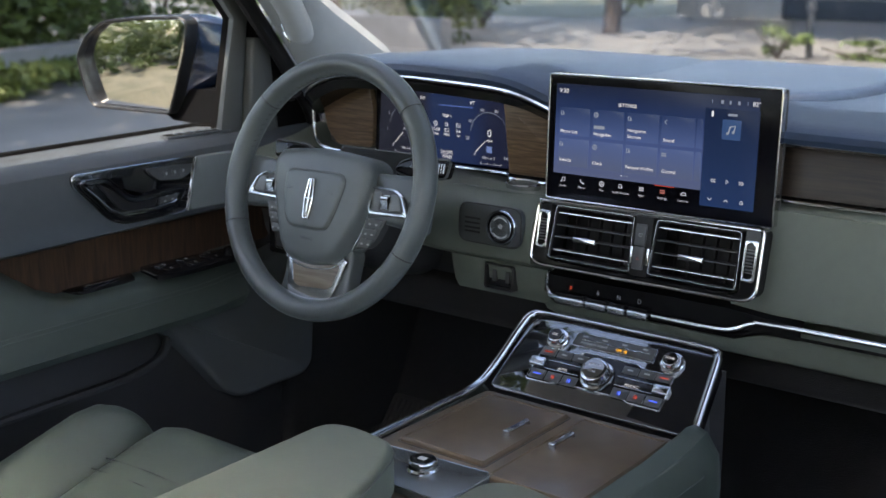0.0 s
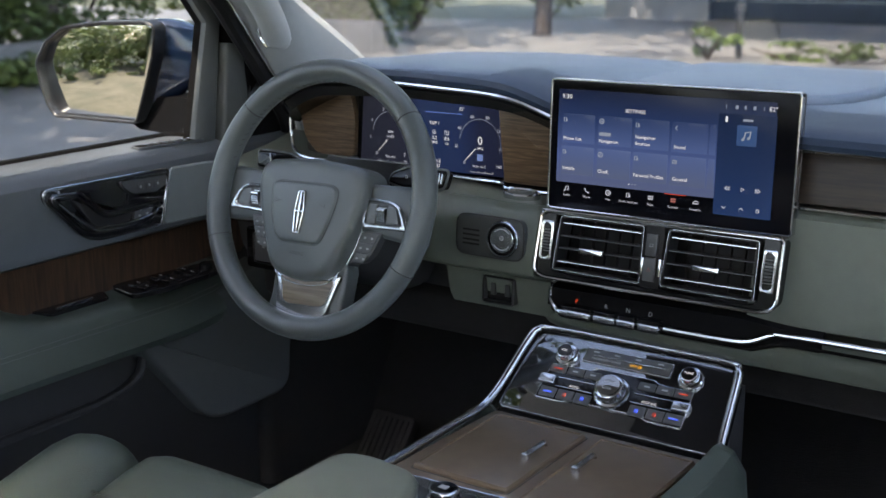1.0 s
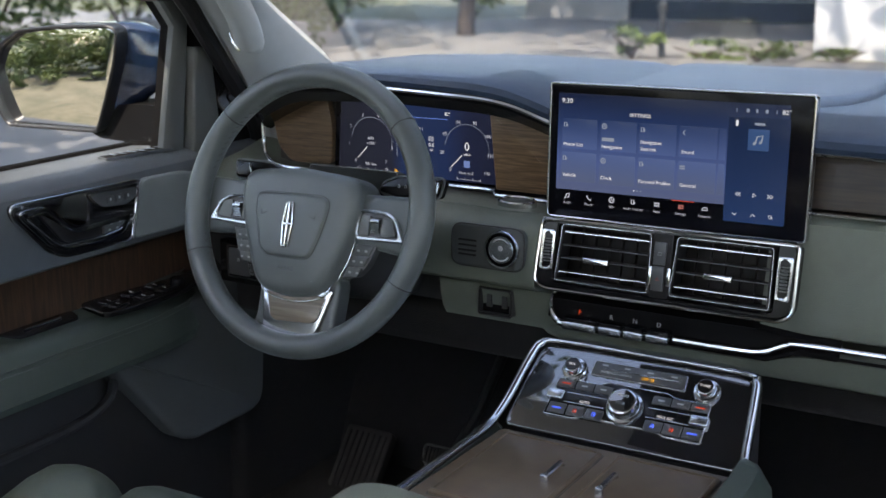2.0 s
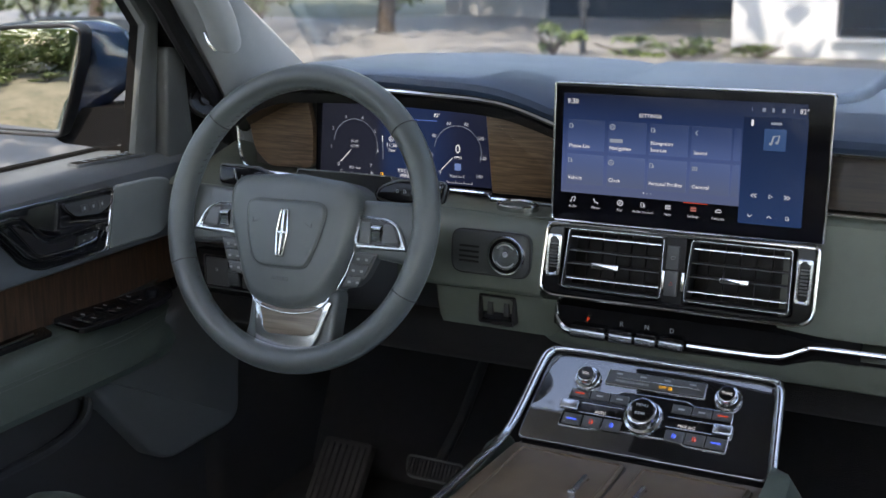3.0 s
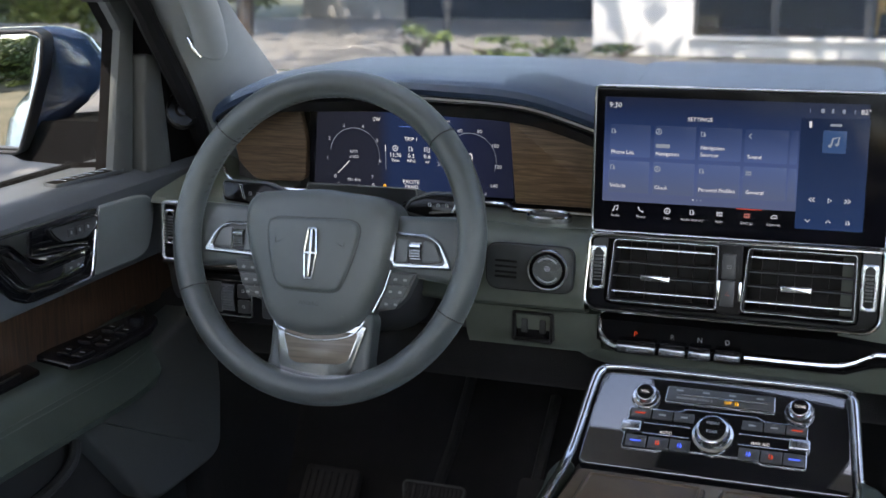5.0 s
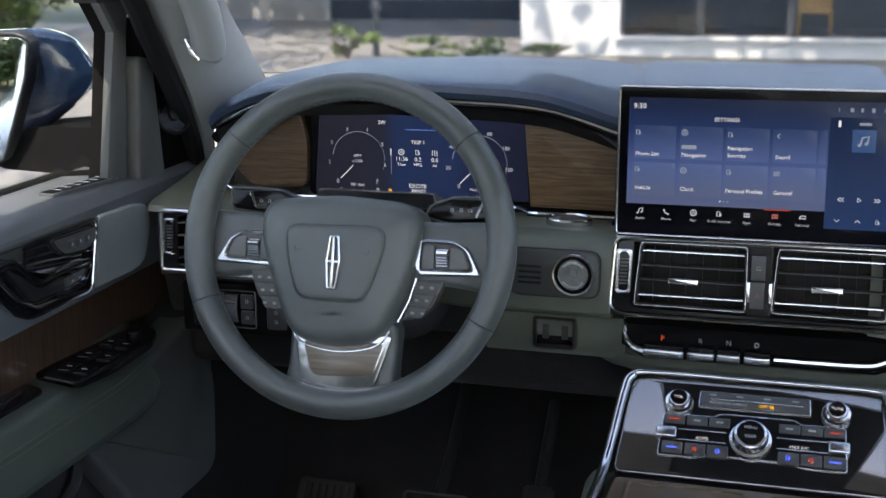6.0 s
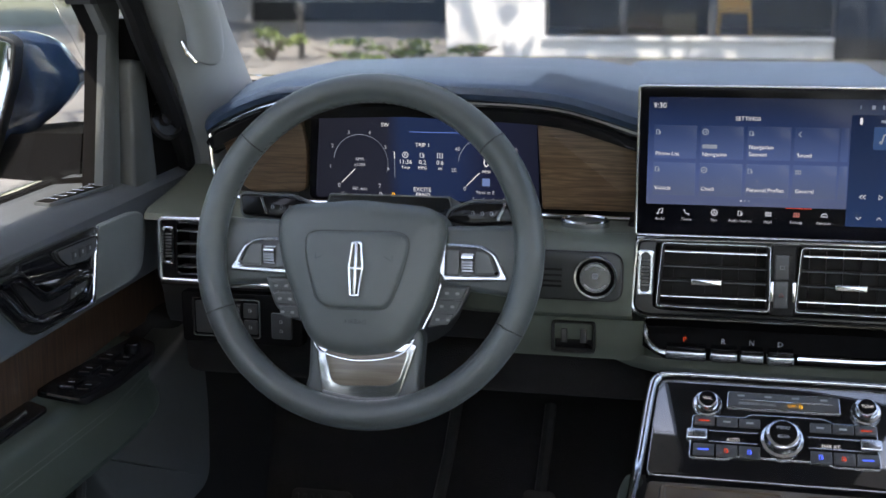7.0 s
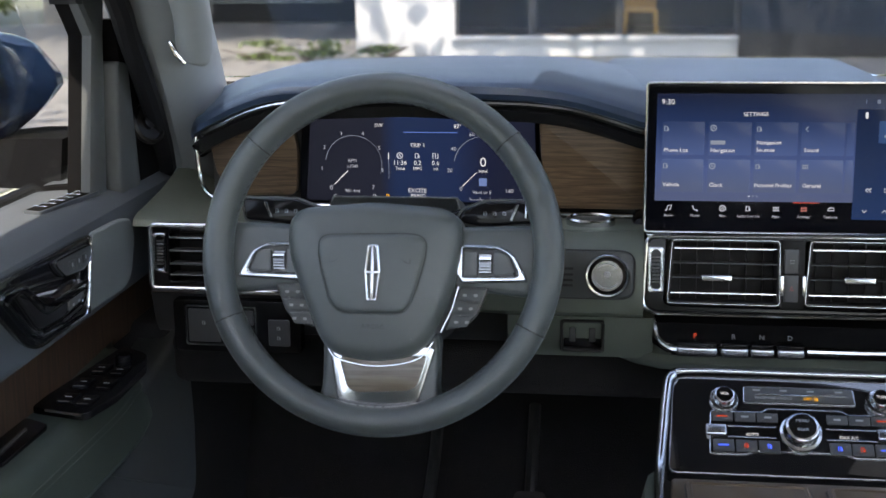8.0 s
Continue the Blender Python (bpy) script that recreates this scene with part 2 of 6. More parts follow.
def curve(pts, n=8):
    """A smooth line through points."""
    p = [Vector(q) for q in pts]
    out = []
    for i in range(len(p) - 1):
        a, b, c, d = p[max(0, i - 1)], p[i], p[i + 1], p[min(len(p) - 1, i + 2)]
        for s in range(n):
            u = s / n
            out.append(0.5 * ((2 * b) + (c - a) * u + (2 * a - 5 * b + 4 * c - d) * u * u + (3 * b - a - 3 * c + d) * u ** 3))
    return out + [p[-1]]


def loft(sections, thick=0.0, closed=False):
    """A skin through rows of points."""
    bm = bmesh.new()
    vs = [[bm.verts.new(p) for p in s] for s in sections]
    k = len(vs[0])
    for a, b in zip(vs, vs[1:]):
        for i in range(0 if closed else 1, k):
            bm.faces.new((a[i - 1], a[i], b[i], b[i - 1]))
    if closed:
        bm.faces.new(vs[0])
        bm.faces.new(vs[-1])
    if thick:
        bmesh.ops.recalc_face_normals(bm, faces=bm.faces[:])
        bmesh.ops.solidify(bm, geom=bm.faces[:], thickness=thick)
    return bm


def box(x0, y0, z0, x1, y1, z1, bevel=0.0, bm=None):
    b = bmesh.new()
    bmesh.ops.create_cube(b, size=1)
    bmesh.ops.transform(b, matrix=Matrix.Translation(((x0 + x1) / 2, (y0 + y1) / 2, (z0 + z1) / 2)) @ Matrix.Diagonal((x1 - x0, y1 - y0, z1 - z0, 1)), verts=b.verts)
    if bevel:
        bmesh.ops.bevel(b, geom=b.edges[:], offset=bevel, segments=3, affect="EDGES", profile=0.5)
    return b


def words(body, size, mat, parent, x, y, z, align="CENTER", name="lettering"):
    """Lettering as a flat mesh, standing just proud of what carries it."""
    c = bpy.data.curves.new(name, "FONT")
    c.body, c.size, c.align_x, c.align_y, c.extrude = body, size, align, "CENTER", 0.0001
    c.resolution_u = 2
    tmp = bpy.data.objects.new(name, c)
    scene.collection.objects.link(tmp)
    bpy.context.view_layer.update()
    me = bpy.data.meshes.new_from_object(tmp.evaluated_get(bpy.context.evaluated_depsgraph_get()))
    bpy.data.objects.remove(tmp)
    bpy.data.curves.remove(c)
    me.materials.clear()
    me.materials.append(mat)
    ob = new(name, me)
    ob.parent = parent
    ob.location = (x, y, z)
    return ob


def upright(x, y, z, lean=0.0, turn=0.0):
    """A pose whose x runs right, y up (leaning away by lean degrees) and z towards the cabin."""
    return pose(x, y, z, 90 - lean, 0, turn)

# ---------------------------------------------------------------- outdoors
GROUND = material("garden_soil", (0.11, 0.12, 0.07), 0.9, tones=((0.05, 0.07, 0.025), (0.17, 0.16, 0.11)), scale=1.2)
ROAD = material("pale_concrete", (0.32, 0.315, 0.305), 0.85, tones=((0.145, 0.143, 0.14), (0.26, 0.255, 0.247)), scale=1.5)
WALL_GREY = material("grey_concrete", (0.26, 0.26, 0.26), 0.85, scale=3, spread=0.25)
WHITE_WALL = material("white_render", (0.50, 0.51, 0.53), 0.8, scale=2, spread=0.05)
DARK_WALL = material("dark_cladding", (0.013, 0.016, 0.020), 0.75, spec=0.15, scale=2, spread=0.2)
BARK = material("bark", (0.07, 0.055, 0.045), 0.9, scale=8, spread=0.5)
LEAF = material("leaf", (0.07, 0.11, 0.03), 0.55, tones=((0.03, 0.055, 0.015), (0.13, 0.18, 0.045)), scale=2.5)
LEAF_LIGHT = material("leaf_sunny", (0.13, 0.17, 0.04), 0.55, tones=((0.06, 0.09, 0.02), (0.22, 0.25, 0.06)), scale=2.5)

ground = part("ground", loft([[(-300, -300, -0.02), (300, -300, -0.02)], [(-300, 400, -0.02), (300, 400, -0.02)]], 0.2), GROUND)
tagged(ground, "planted earth and grass around a paved drive", "ground", kind="structure")
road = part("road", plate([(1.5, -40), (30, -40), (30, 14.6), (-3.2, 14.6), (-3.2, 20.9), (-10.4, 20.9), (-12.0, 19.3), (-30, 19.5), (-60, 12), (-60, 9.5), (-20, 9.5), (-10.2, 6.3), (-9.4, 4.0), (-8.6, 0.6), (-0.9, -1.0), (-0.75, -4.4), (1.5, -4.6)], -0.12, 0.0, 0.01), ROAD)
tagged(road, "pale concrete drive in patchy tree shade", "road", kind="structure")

STRAW = material("straw_mulch", (0.15, 0.13, 0.09), 0.95, tones=((0.04, 0.045, 0.02), (0.19, 0.16, 0.11)), scale=12)
bed_ = part("mulch_bed", plate(rounded([(-6.8, -8.2), (1.4, -8.2), (1.4, -4.7), (-0.78, -4.5), (-0.95, -1.4), (-5.5, -0.9)], 0.3), -0.12, 0.012, 0.01), STRAW)
tagged(bed_, "dry straw-coloured planting bed behind the car", "planting bed", kind="structure")


def leaves(bm, centre, radii, count, size, rng):
    """Many small leaf blades scattered unevenly through a rounded space."""
    clumps = [Vector([rng.gauss(0, 0.55) * r for r in radii]) for _ in range(max(4, count // 90))]
    for _ in range(count):
        c = rng.choice(clumps)
        p = Vector(centre) + c + Vector([rng.gauss(0, 0.2) * r for r in radii])
        p.z = max(p.z, 0.02)
        a = Vector((rng.uniform(-1, 1), rng.uniform(-1, 1), rng.uniform(-0.6, 0.8))).normalized()
        b = a.cross(Vector((rng.uniform(-1, 1), rng.uniform(-1, 1), rng.uniform(-1, 1)))).normalized()
        s = size * rng.uniform(0.6, 1.4)
        bm.faces.new([bm.verts.new(p - a * s), bm.verts.new(p + b * s * 0.4), bm.verts.new(p + a * s), bm.verts.new(p - b * s * 0.4)])


def shrub(x, y, w, d, h, mat, count, label, seed):
    rng = random.Random(seed)
    t = thing("shrub", pose(x, y, 0), label, "shrub", "garden planting")
    st = bmesh.new()
    for i in range(9):
        a = rng.uniform(0, math.tau)
        tube([(0, 0, 0), (math.cos(a) * w * 0.2, math.sin(a) * d * 0.2, h * 0.45), (math.cos(a) * w * 0.4, math.sin(a) * d * 0.4, h * 0.85)], [0.02, 0.012, 0.005], n=5, bm=st)
    part("stems", st, BARK, t)
    bm = bmesh.new()
    leaves(bm, (0, 0, h * 0.5), (w * 0.5, d * 0.5, h * 0.42), count, 0.05 + 0.02 * h, rng)
    tagged(part("foliage", bm, mat, t), kind="stuff")


def tree(x, y, h, spread, label, seed, mat=None, count=2600, lean=(0, 0)):
    rng = random.Random(seed)
    lx, ly = lean
    t = thing("tree", pose(x, y, 0), label, "tree", "trees along the drive")
    part("trunk", tube(curve([(0, 0, -0.1), (0.06 + lx * 0.08, 0.03 + ly * 0.08, h * 0.25), (lx * 0.4, 0.05 + ly * 0.4, h * 0.55), (lx, ly, h * 0.85)], 4), [0.16 - 0.009 * i for i in range(13)], n=9), BARK, t)
    lb = bmesh.new()
    for i in range(9):
        a, z = rng.uniform(0, math.tau), h * rng.uniform(0.55, 0.75)
        k = (z / h - 0.3) / 0.55
        sx, sy = lx * k, ly * k
        tube([(sx, sy, z), (sx + math.cos(a) * spread * 0.4, sy + math.sin(a) * spread * 0.4, z + h * 0.12), (sx + math.cos(a) * spread * 0.8, sy + math.sin(a) * spread * 0.8, z + h * 0.18)], [0.06, 0.04, 0.015], n=6, bm=lb)
    part("limbs", lb, BARK, t)
    bm = bmesh.new()
    leaves(bm, (lx, ly, h * 0.80), (spread * 0.8, spread * 0.8, h * 0.17), count, 0.2, rng)
    tagged(part("crown", bm, mat or LEAF, t), kind="stuff")


# the low garden wall beside the drive
wall = thing("garden_wall", pose(0, 0, 0), "low grey concrete retaining wall beside the drive", "garden wall")
for i, (a, b) in enumerate((((-10.9, 5.2), (-13.0, 12.6)), ((-13.0, 12.6), (-9.8, 12.75)))):
    a, b = Vector(a), Vector(b)
    d = (b - a).normalized()
    n = Vector((-d.y, d.x)) * 0.15
    part("wall_section", plate([a - n, b - n, b + n, a + n], -0.05, 0.44 if i else 0.40, 0.02), WALL_GREY, wall)
wall2 = thing("garden_wall", pose(0, 0, 0), "long low concrete wall with grass before it", "garden wall")
part("wall_section", plate([(-11.2, -6), (-10.9, 5.2), (-11.2, 5.2), (-11.5, -6)], -0.05, 0.42, 0.02), WALL_GREY, wall2)

# the pale house
house = thing("house", pose(0, 0, 0), "white rendered house with wide dark windows, dappled by shade", "house")
part("wall", box(-3.1, 15.0, -0.1, -1.76, 15.4, 5.0), WHITE_WALL, house)
part("wall", box(-1.76, 15.0, -0.1, 1.95, 15.4, 0.22), WHITE_WALL, house, "low white wall below the windows")
part("wall", box(-1.76, 15.0, 2.6, 1.95, 15.4, 5.0), WHITE_WALL, house)
part("wall", box(1.95, 14.9, -0.1, 9.0, 15.4, 5.0), DARK_WALL, house, "dark grey clad wall")
part("wall", box(-3.1, 15.4, -0.1, -2.8, 24, 5.0), WHITE_WALL, house)
part("floor", box(-2.8, 15.4, -0.1, 9.0, 24, 0.1), material("house_floor", (0.09, 0.07, 0.05), 0.5), house)
part("wall", box(-2.8, 20, 0.1, 9.0, 20.3, 5.0), material("house_inner_wall", (0.07, 0.068, 0.064), 0.8), house)
part("roof", box(-4.0, 14.2, 5.0, 9.6, 24.6, 5.3, 0.03), DARK_WALL, house)
for x0, x1 in ((-1.76, -0.72), (-0.72, 0.42), (0.42, 1.95)):
    w = part("window", frame_plate(rrect(x0, 0.22, x1, 2.6, 0.01, 2), rrect(x0 + 0.05, 0.27, x1 - 0.05, 2.55, 0.01, 2), 0, 0.1, 0.004), DARK_PLASTIC, house, m=upright(0, 15.1, 0))
    part("pane", plate(rrect(x0 + 0.05, 0.27, x1 - 0.05, 2.55, 0.01, 2), 0.03, 0.04, 0.002), GLASS, w)
part("sill", box(-1.8, 14.93, 0.19, 1.95, 15.0, 0.25, 0.01), WHITE_WALL, house)
chair = thing("garden_chair", pose(0.75, 16.4, 0.1), "ochre wooden chair behind the window", "chair")
OCHRE = material("ochre_wood", (0.4, 0.23, 0.06), 0.5)
part("seat", box(-0.22, -0.22, 0.4, 0.22, 0.22, 0.44, 0.01), OCHRE, chair)
part("backrest", box(-0.22, 0.2, 0.44, 0.22, 0.23, 0.85, 0.01), OCHRE, chair)
for sx in (-0.2, 0.2):
    for sy in (-0.2, 0.2):
        part("leg", tube([(sx * 1.1, sy * 1.1, 0), (sx, sy, 0.4)], 0.018), OCHRE, chair)

# the dark garage front further along
garage = thing("garage", pose(0, 0, 0), "dark grey garage front in shade at the end of the drive", "garage")
part("wall", box(-10.4, 21.0, -0.1, -8.2, 21.4, 3.4), WALL_GREY, garage)
part("wall", box(-4.6, 21.0, -0.1, -3.1, 21.4, 3.4), DARK_WALL, garage)
part("wall", box(-8.2, 21.0, 2.4, -4.6, 21.4, 3.4), WALL_GREY, garage)
for i in range(6):
    part("door_panel", box(-8.2, 21.1, 0.4 * i, -4.6, 21.16, 0.4 * i + 0.38, 0.012), DARK_WALL, garage)
part("roof", box(-10.8, 20.6, 3.4, -3.1, 27, 3.6, 0.03), DARK_WALL, garage)

post = thing("garden_post", pose(-4.9, 14.2, 0), "slim dark metal post on the verge", "post")
part("pole", tube([(0, 0, -0.1), (0, 0, 0.66)], 0.045, n=12), DARK_PLASTIC, post)
part("cap", lathe([(0.055, 0.60), (0.07, 0.62), (0.07, 0.70), (0.02, 0.74)], 14), DARK_PLASTIC, post)

for i, (x, y, w, d, h, mt, n) in enumerate((
    (-5.2, 13.9, 0.7, 0.6, 0.38, LEAF, 260), (-4.3, 14.3, 1.2, 0.7, 0.16, LEAF, 350), (-3.6, 14.2, 0.8, 0.6, 0.24, LEAF, 260), (-2.6, 14.5, 0.8, 0.4, 0.18, LEAF, 200),
    (-11.5, 13.9, 2.4, 1.2, 1.3, LEAF, 1400), (-11.9, 16.5, 1.6, 1.2, 0.9, LEAF, 900), (-11.4, 20.6, 2.0, 1.2, 0.9, LEAF_LIGHT, 900), (-14.5, 14.0, 3.0, 2.0, 1.8, LEAF_LIGHT, 1500),
    (-12.6, 8.5, 1.6, 3.4, 1.5, LEAF, 1800), (-12.4, 5.0, 1.6, 3.2, 1.7, LEAF, 1800), (-12.5, 1.0, 1.6, 3.6, 1.6, LEAF_LIGHT, 1500), (-15.0, 7.0, 3.0, 5.0, 3.0, LEAF, 2600),
    (-13.7, 10.4, 2.4, 3.6, 2.6, LEAF, 3200), (-10.3, 5.2, 1.0, 2.2, 0.38, LEAF_LIGHT, 2200), (-10.2, 3.2, 1.0, 2.2, 0.40, LEAF_LIGHT, 2200), (-10.1, 1.0, 1.0, 2.4, 0.42, LEAF_LIGHT, 2000), (-11.0, 7.4, 1.0, 2.4, 0.36, LEAF, 2000), (-11.9, 10.2, 0.8, 2.8, 0.40, LEAF, 1400), (-12.3, 6.8, 1.6, 3.2, 1.9, LEAF, 3000), (-12.6, 3.2, 1.6, 3.2, 1.9, LEAF, 3000), (-10.9, 13.6, 1.6, 1.0, 0.9, LEAF_LIGHT, 1500))):
    shrub(x, y, w, d, h, mt, n, "leafy green shrub beside the drive", 20 + i)
# the planting behind the car, which shows in the door mirror
for i, (x, y, w, d, h, mt, n) in enumerate(((-1.7, -8.6, 2.6, 1.8, 2.6, LEAF, 6000), (0.2, -9.0, 2.6, 1.8, 2.6, LEAF, 6000), (-2.4, -6.4, 0.9, 0.7, 0.45, LEAF_LIGHT, 500), (-5.0, -8.6, 4.0, 2.5, 2.2, LEAF_LIGHT, 6500), (-7.2, -6.2, 2.6, 3.0, 2.0, LEAF_LIGHT, 5000), (-3.0, -10.0, 2.2, 3.0, 2.2, LEAF_LIGHT, 5000), (-2.4, -14.0, 2.4, 3.0, 2.6, LEAF, 4000), (-3.8, -6.2, 1.2, 1.2, 0.6, LEAF_LIGHT, 900), (-5.2, -5.6, 1.0, 1.0, 0.5, LEAF, 700), (-4.2, -12.5, 2.5, 3.0, 2.4, LEAF, 2200), (-9.0, -12.0, 4.0, 4.0, 3.4, LEAF, 2600), (-6.3, -6.2, 1.0, 1.0, 0.5, LEAF_LIGHT, 500))):
    shrub(x, y, w, d, h, mt, n, "dense light green shrub behind the car", 60 + i)
for i, (x, y, h, s, lean) in enumerate(((-8.2, 0.2, 7.5, 4.4, (0.8, 0)), (-11.8, 2.0, 8.0, 4.4, (1.8, 0.4)), (-12.4, 6.5, 7.5, 4.2, (1.0, 0)), (-13.2, 9.5, 8.0, 4.6, (1.5, 0)), (6.4, 9.2, 8.0, 4.2, (0, 0)), (4.7, 5.2, 8.4, 4.2, (-4.0, 3.4)), (-16.0, 17.0, 8.0, 4.5, (0, 0)), (-13.0, 18.0, 8.0, 4.2, (1, 0)), (-9.3, 16.6, 8.0, 4.2, (1.5, -1.0)), (-3.8, 19.2, 8.5, 4.6, (-0.5, -2.0)), (-9.5, -17.0, 9.0, 4.0, (0, 0)))):
    tree(x, y, h, s, "broad leafy tree shading the drive", 90 + i, count=4600, lean=lean)

# ---------------------------------------------------------------- cabin shell
CX = 0.474  # middle of the cabin
shell = thing("cabin_shell", pose(0, 0, 0), "dark car body shell with headliner and pillars", "car body", kind="structure")
HEADLINER = material("headliner", (0.68, 0.67, 0.655), 0.9, bump=0.3, bump_scale=900)
part("roof_panel", loft([[(-0.28, y, 1.90), (0.1, y, 1.95), (CX, y, 1.97), (0.85, y, 1.95), (1.23, y, 1.90)] for y in (-1.22, -1.0, -0.8, -0.5, -0.13)], 0.04), HEADLINER, shell)
for x in (-0.3, 1.25):
    part("roof_rail", box(x - 0.05, -3.3, 1.86, x + 0.05, -0.1, 1.94, 0.02), HEADLINER, shell)
part("rear_header", box(-0.28, -3.35, 1.86, 1.23, -3.2, 1.95, 0.02), HEADLINER, shell)
rg = part("roof_glass", box(-0.25, -3.2, 1.925, 1.2, -1.24, 1.93), GLASS, shell)
rg.visible_shadow = False
part("passenger_side", loft([[(1.40, y, 0.6), (1.34, y, 0.75), (1.33, y, 1.0), (1.30, y, 1.05), (1.34, y, 1.15), (1.36, y, 1.24), (1.44, y, 1.27)] for y in (-3.3, -2.0, -1.0, 0.0, 0.9)], 0.02), DOOR_SKIN, shell)
pg = part("passenger_window", loft([[(1.42, y, 1.26), (1.38, y, 1.5), (1.26, y, 1.88)] for y in (-3.2, -1.5, -0.1)], 0.004), GLASS, shell)
pg.visible_shadow = False
part("rear_bench", box(-0.3, -2.6, 0.6, 1.25, -1.75, 0.95, 0.06), SAGE_SHADED, shell)
part("rear_backrest", box(-0.3, -2.75, 0.9, 1.25, -2.5, 1.2, 0.06), SAGE_SHADED, shell)
part("tub_floor", box(-0.42, -3.2, 0.56, 1.38, 0.85, 0.6), CARPET, shell)
part("firewall", loft([[(-0.46, 0.55, 0.58), (1.4, 0.55, 0.58)], [(-0.46, 0.68, 0.85), (1.4, 0.68, 0.85)], [(-0.46, 0.74, 1.34), (1.4, 0.74, 1.34)]], 0.02), CARPET, shell)
part("side_sill", box(1.33, -3.2, 0.5, 1.45, 0.85, 0.68, 0.02), PAINT, shell)
part("side_sill", box(-0.52, -3.2, 0.5, -0.42, 0.85, 0.62, 0.02), PAINT, shell)
part("rear_side", box(-0.5, -3.2, 0.6, -0.42, -1.15, 1.27, 0.02), DARK_PLASTIC, shell)
part("b_pillar", tube([(-0.44, -0.98, 0.6), (-0.44, -1.0, 1.27), (-0.3, -1.05, 1.9)], 0.07, n=10), PILLAR, shell)
part("b_pillar", tube([(1.38, -0.05 - 1.0, 0.6), (1.38, -1.06, 1.27), (1.24, -1.1, 1.9)], 0.06, n=10), PILLAR, shell)
part("a_pillar", tube(curve([(1.42, 0.75, 1.28), (1.32, 0.45, 1.52), (1.2, -0.1, 1.88)], 6), 0.06, n=10), PILLAR, shell)
# Unseen block, added to keep reflections in the control face dark.
part("overhead_blocker", loft([[(x, y, z) for x, z in ((0.20, z0 + 0.05), (0.22, z0), (0.30, z0 - 0.012), (0.70, z0 - 0.012), (0.78, z0), (0.80, z0 + 0.05))] for y, z0 in ((-0.80, 1.885), (-0.72, 1.870), (-0.44, 1.868), (-0.20, 1.858), (-0.12, 1.80), (0.02, 1.735), (0.12, 1.685))], 0.02), GLOSS_DARK, shell, "unseen dark block under the roof that dims the control face")
part("cowl", box(-0.5, 0.86, 1.18, 1.45, 1.25, 1.30, 0.02), DARK_PLASTIC, shell)
ws = part("windshield", loft([[(-0.80 + 0.036 * i, 0.90 - 0.102 * i, 1.33 + 0.052 * i), (CX, 1.0 - 0.110 * i, 1.33 + 0.054 * i), (1.75 - 0.036 * i, 0.90 - 0.102 * i, 1.33 + 0.052 * i)] for i in range(11)], 0.005), SCREEN_PANE, shell)
ws.visible_shadow = False

# driver's side windscreen pillar, with its grab handle
pillar = thing("windscreen_pillar", pose(0, 0, 0), "pale grey trimmed windscreen pillar", "pillar", kind="structure")
rows = []
for e, g in (((-0.357, 0.40, 1.22), (-0.345, 0.64, 1.27)), ((-0.350, 0.375, 1.275), (-0.342, 0.60, 1.335)), ((-0.343, 0.335, 1.325), (-0.334, 0.55, 1.369)), ((-0.335, 0.285, 1.388), (-0.305, 0.44, 1.420)), ((-0.330, 0.225, 1.465), (-0.278, 0.335, 1.468)), ((-0.322, 0.175, 1.515), (-0.255, 0.255, 1.507)), ((-0.300, 0.0, 1.68), (-0.20, 0.03, 1.62)), ((-0.27, -0.15, 1.82), (-0.15, -0.13, 1.74))):
    e, g = Vector(e), Vector(g)
    bulge = Vector((0.028, -0.020, -0.004))
    rows.append([e, e.lerp(g, 0.12) + bulge * 0.55, e.lerp(g, 0.3) + bulge * 0.95, e.lerp(g, 0.5) + bulge, e.lerp(g, 0.75) + bulge * 0.7, e.lerp(g, 0.93) + bulge * 0.25, g, g + Vector((-0.06, 0.05, 0.02)), e + Vector((-0.07, 0.06, 0.0))])
part("trim", loft(rows, closed=True), PILLAR, pillar)
part("door_seal", tube(curve([(-0.372, 0.375, 1.12), (-0.370, 0.365, 1.26), (-0.362, 0.322, 1.33), (-0.355, 0.272, 1.39), (-0.350, 0.21, 1.465), (-0.342, 0.16, 1.517), (-0.32, -0.02, 1.68), (-0.29, -0.16, 1.81)], 6), 0.015, n=10), VENT_BLACK, pillar)
handle = thing("grab_handle", pose(0, 0, 0), "pale grey curved grab handle with a chrome end cap", "grab handle")
part("grip", tube(curve([(-0.280, 0.246, 1.428), (-0.272, 0.238, 1.445), (-0.260, 0.195, 1.50), (-0.250, 0.10, 1.60), (-0.243, -0.02, 1.72), (-0.262, -0.06, 1.78)], 6), [0.013, 0.017, 0.021, 0.023] + [0.024] * 22 + [0.022, 0.02, 0.016, 0.012, 0.01], n=14), PILLAR, handle)
part("end_cap", tube([(-0.300, 0.226, 1.452), (-0.291, 0.224, 1.437), (-0.281, 0.226, 1.424)], [0.003, 0.0045, 0.003], n=10), CHROME, handle)

# ---------------------------------------------------------------- dashboard
dash = thing("dashboard", pose(0, 0, 0), "dashboard in sky-tinted slate and sage leather with walnut and chrome trim", "dashboard")


def lerp_table(tab, x):
    if x <= tab[0][0]:
        return tab[0][1]
    for (a, u), (b, v) in zip(tab, tab[1:]):
        if x <= b:
            return u + (v - u) * (x - a) / (b - a)
    return tab[-1][1]


def smooth_table(tab, x, w=0.018):
    """The table's value, softened over a short stretch."""
    return sum(lerp_table(tab, x + w * k / 3) for k in range(-3, 4)) / 7


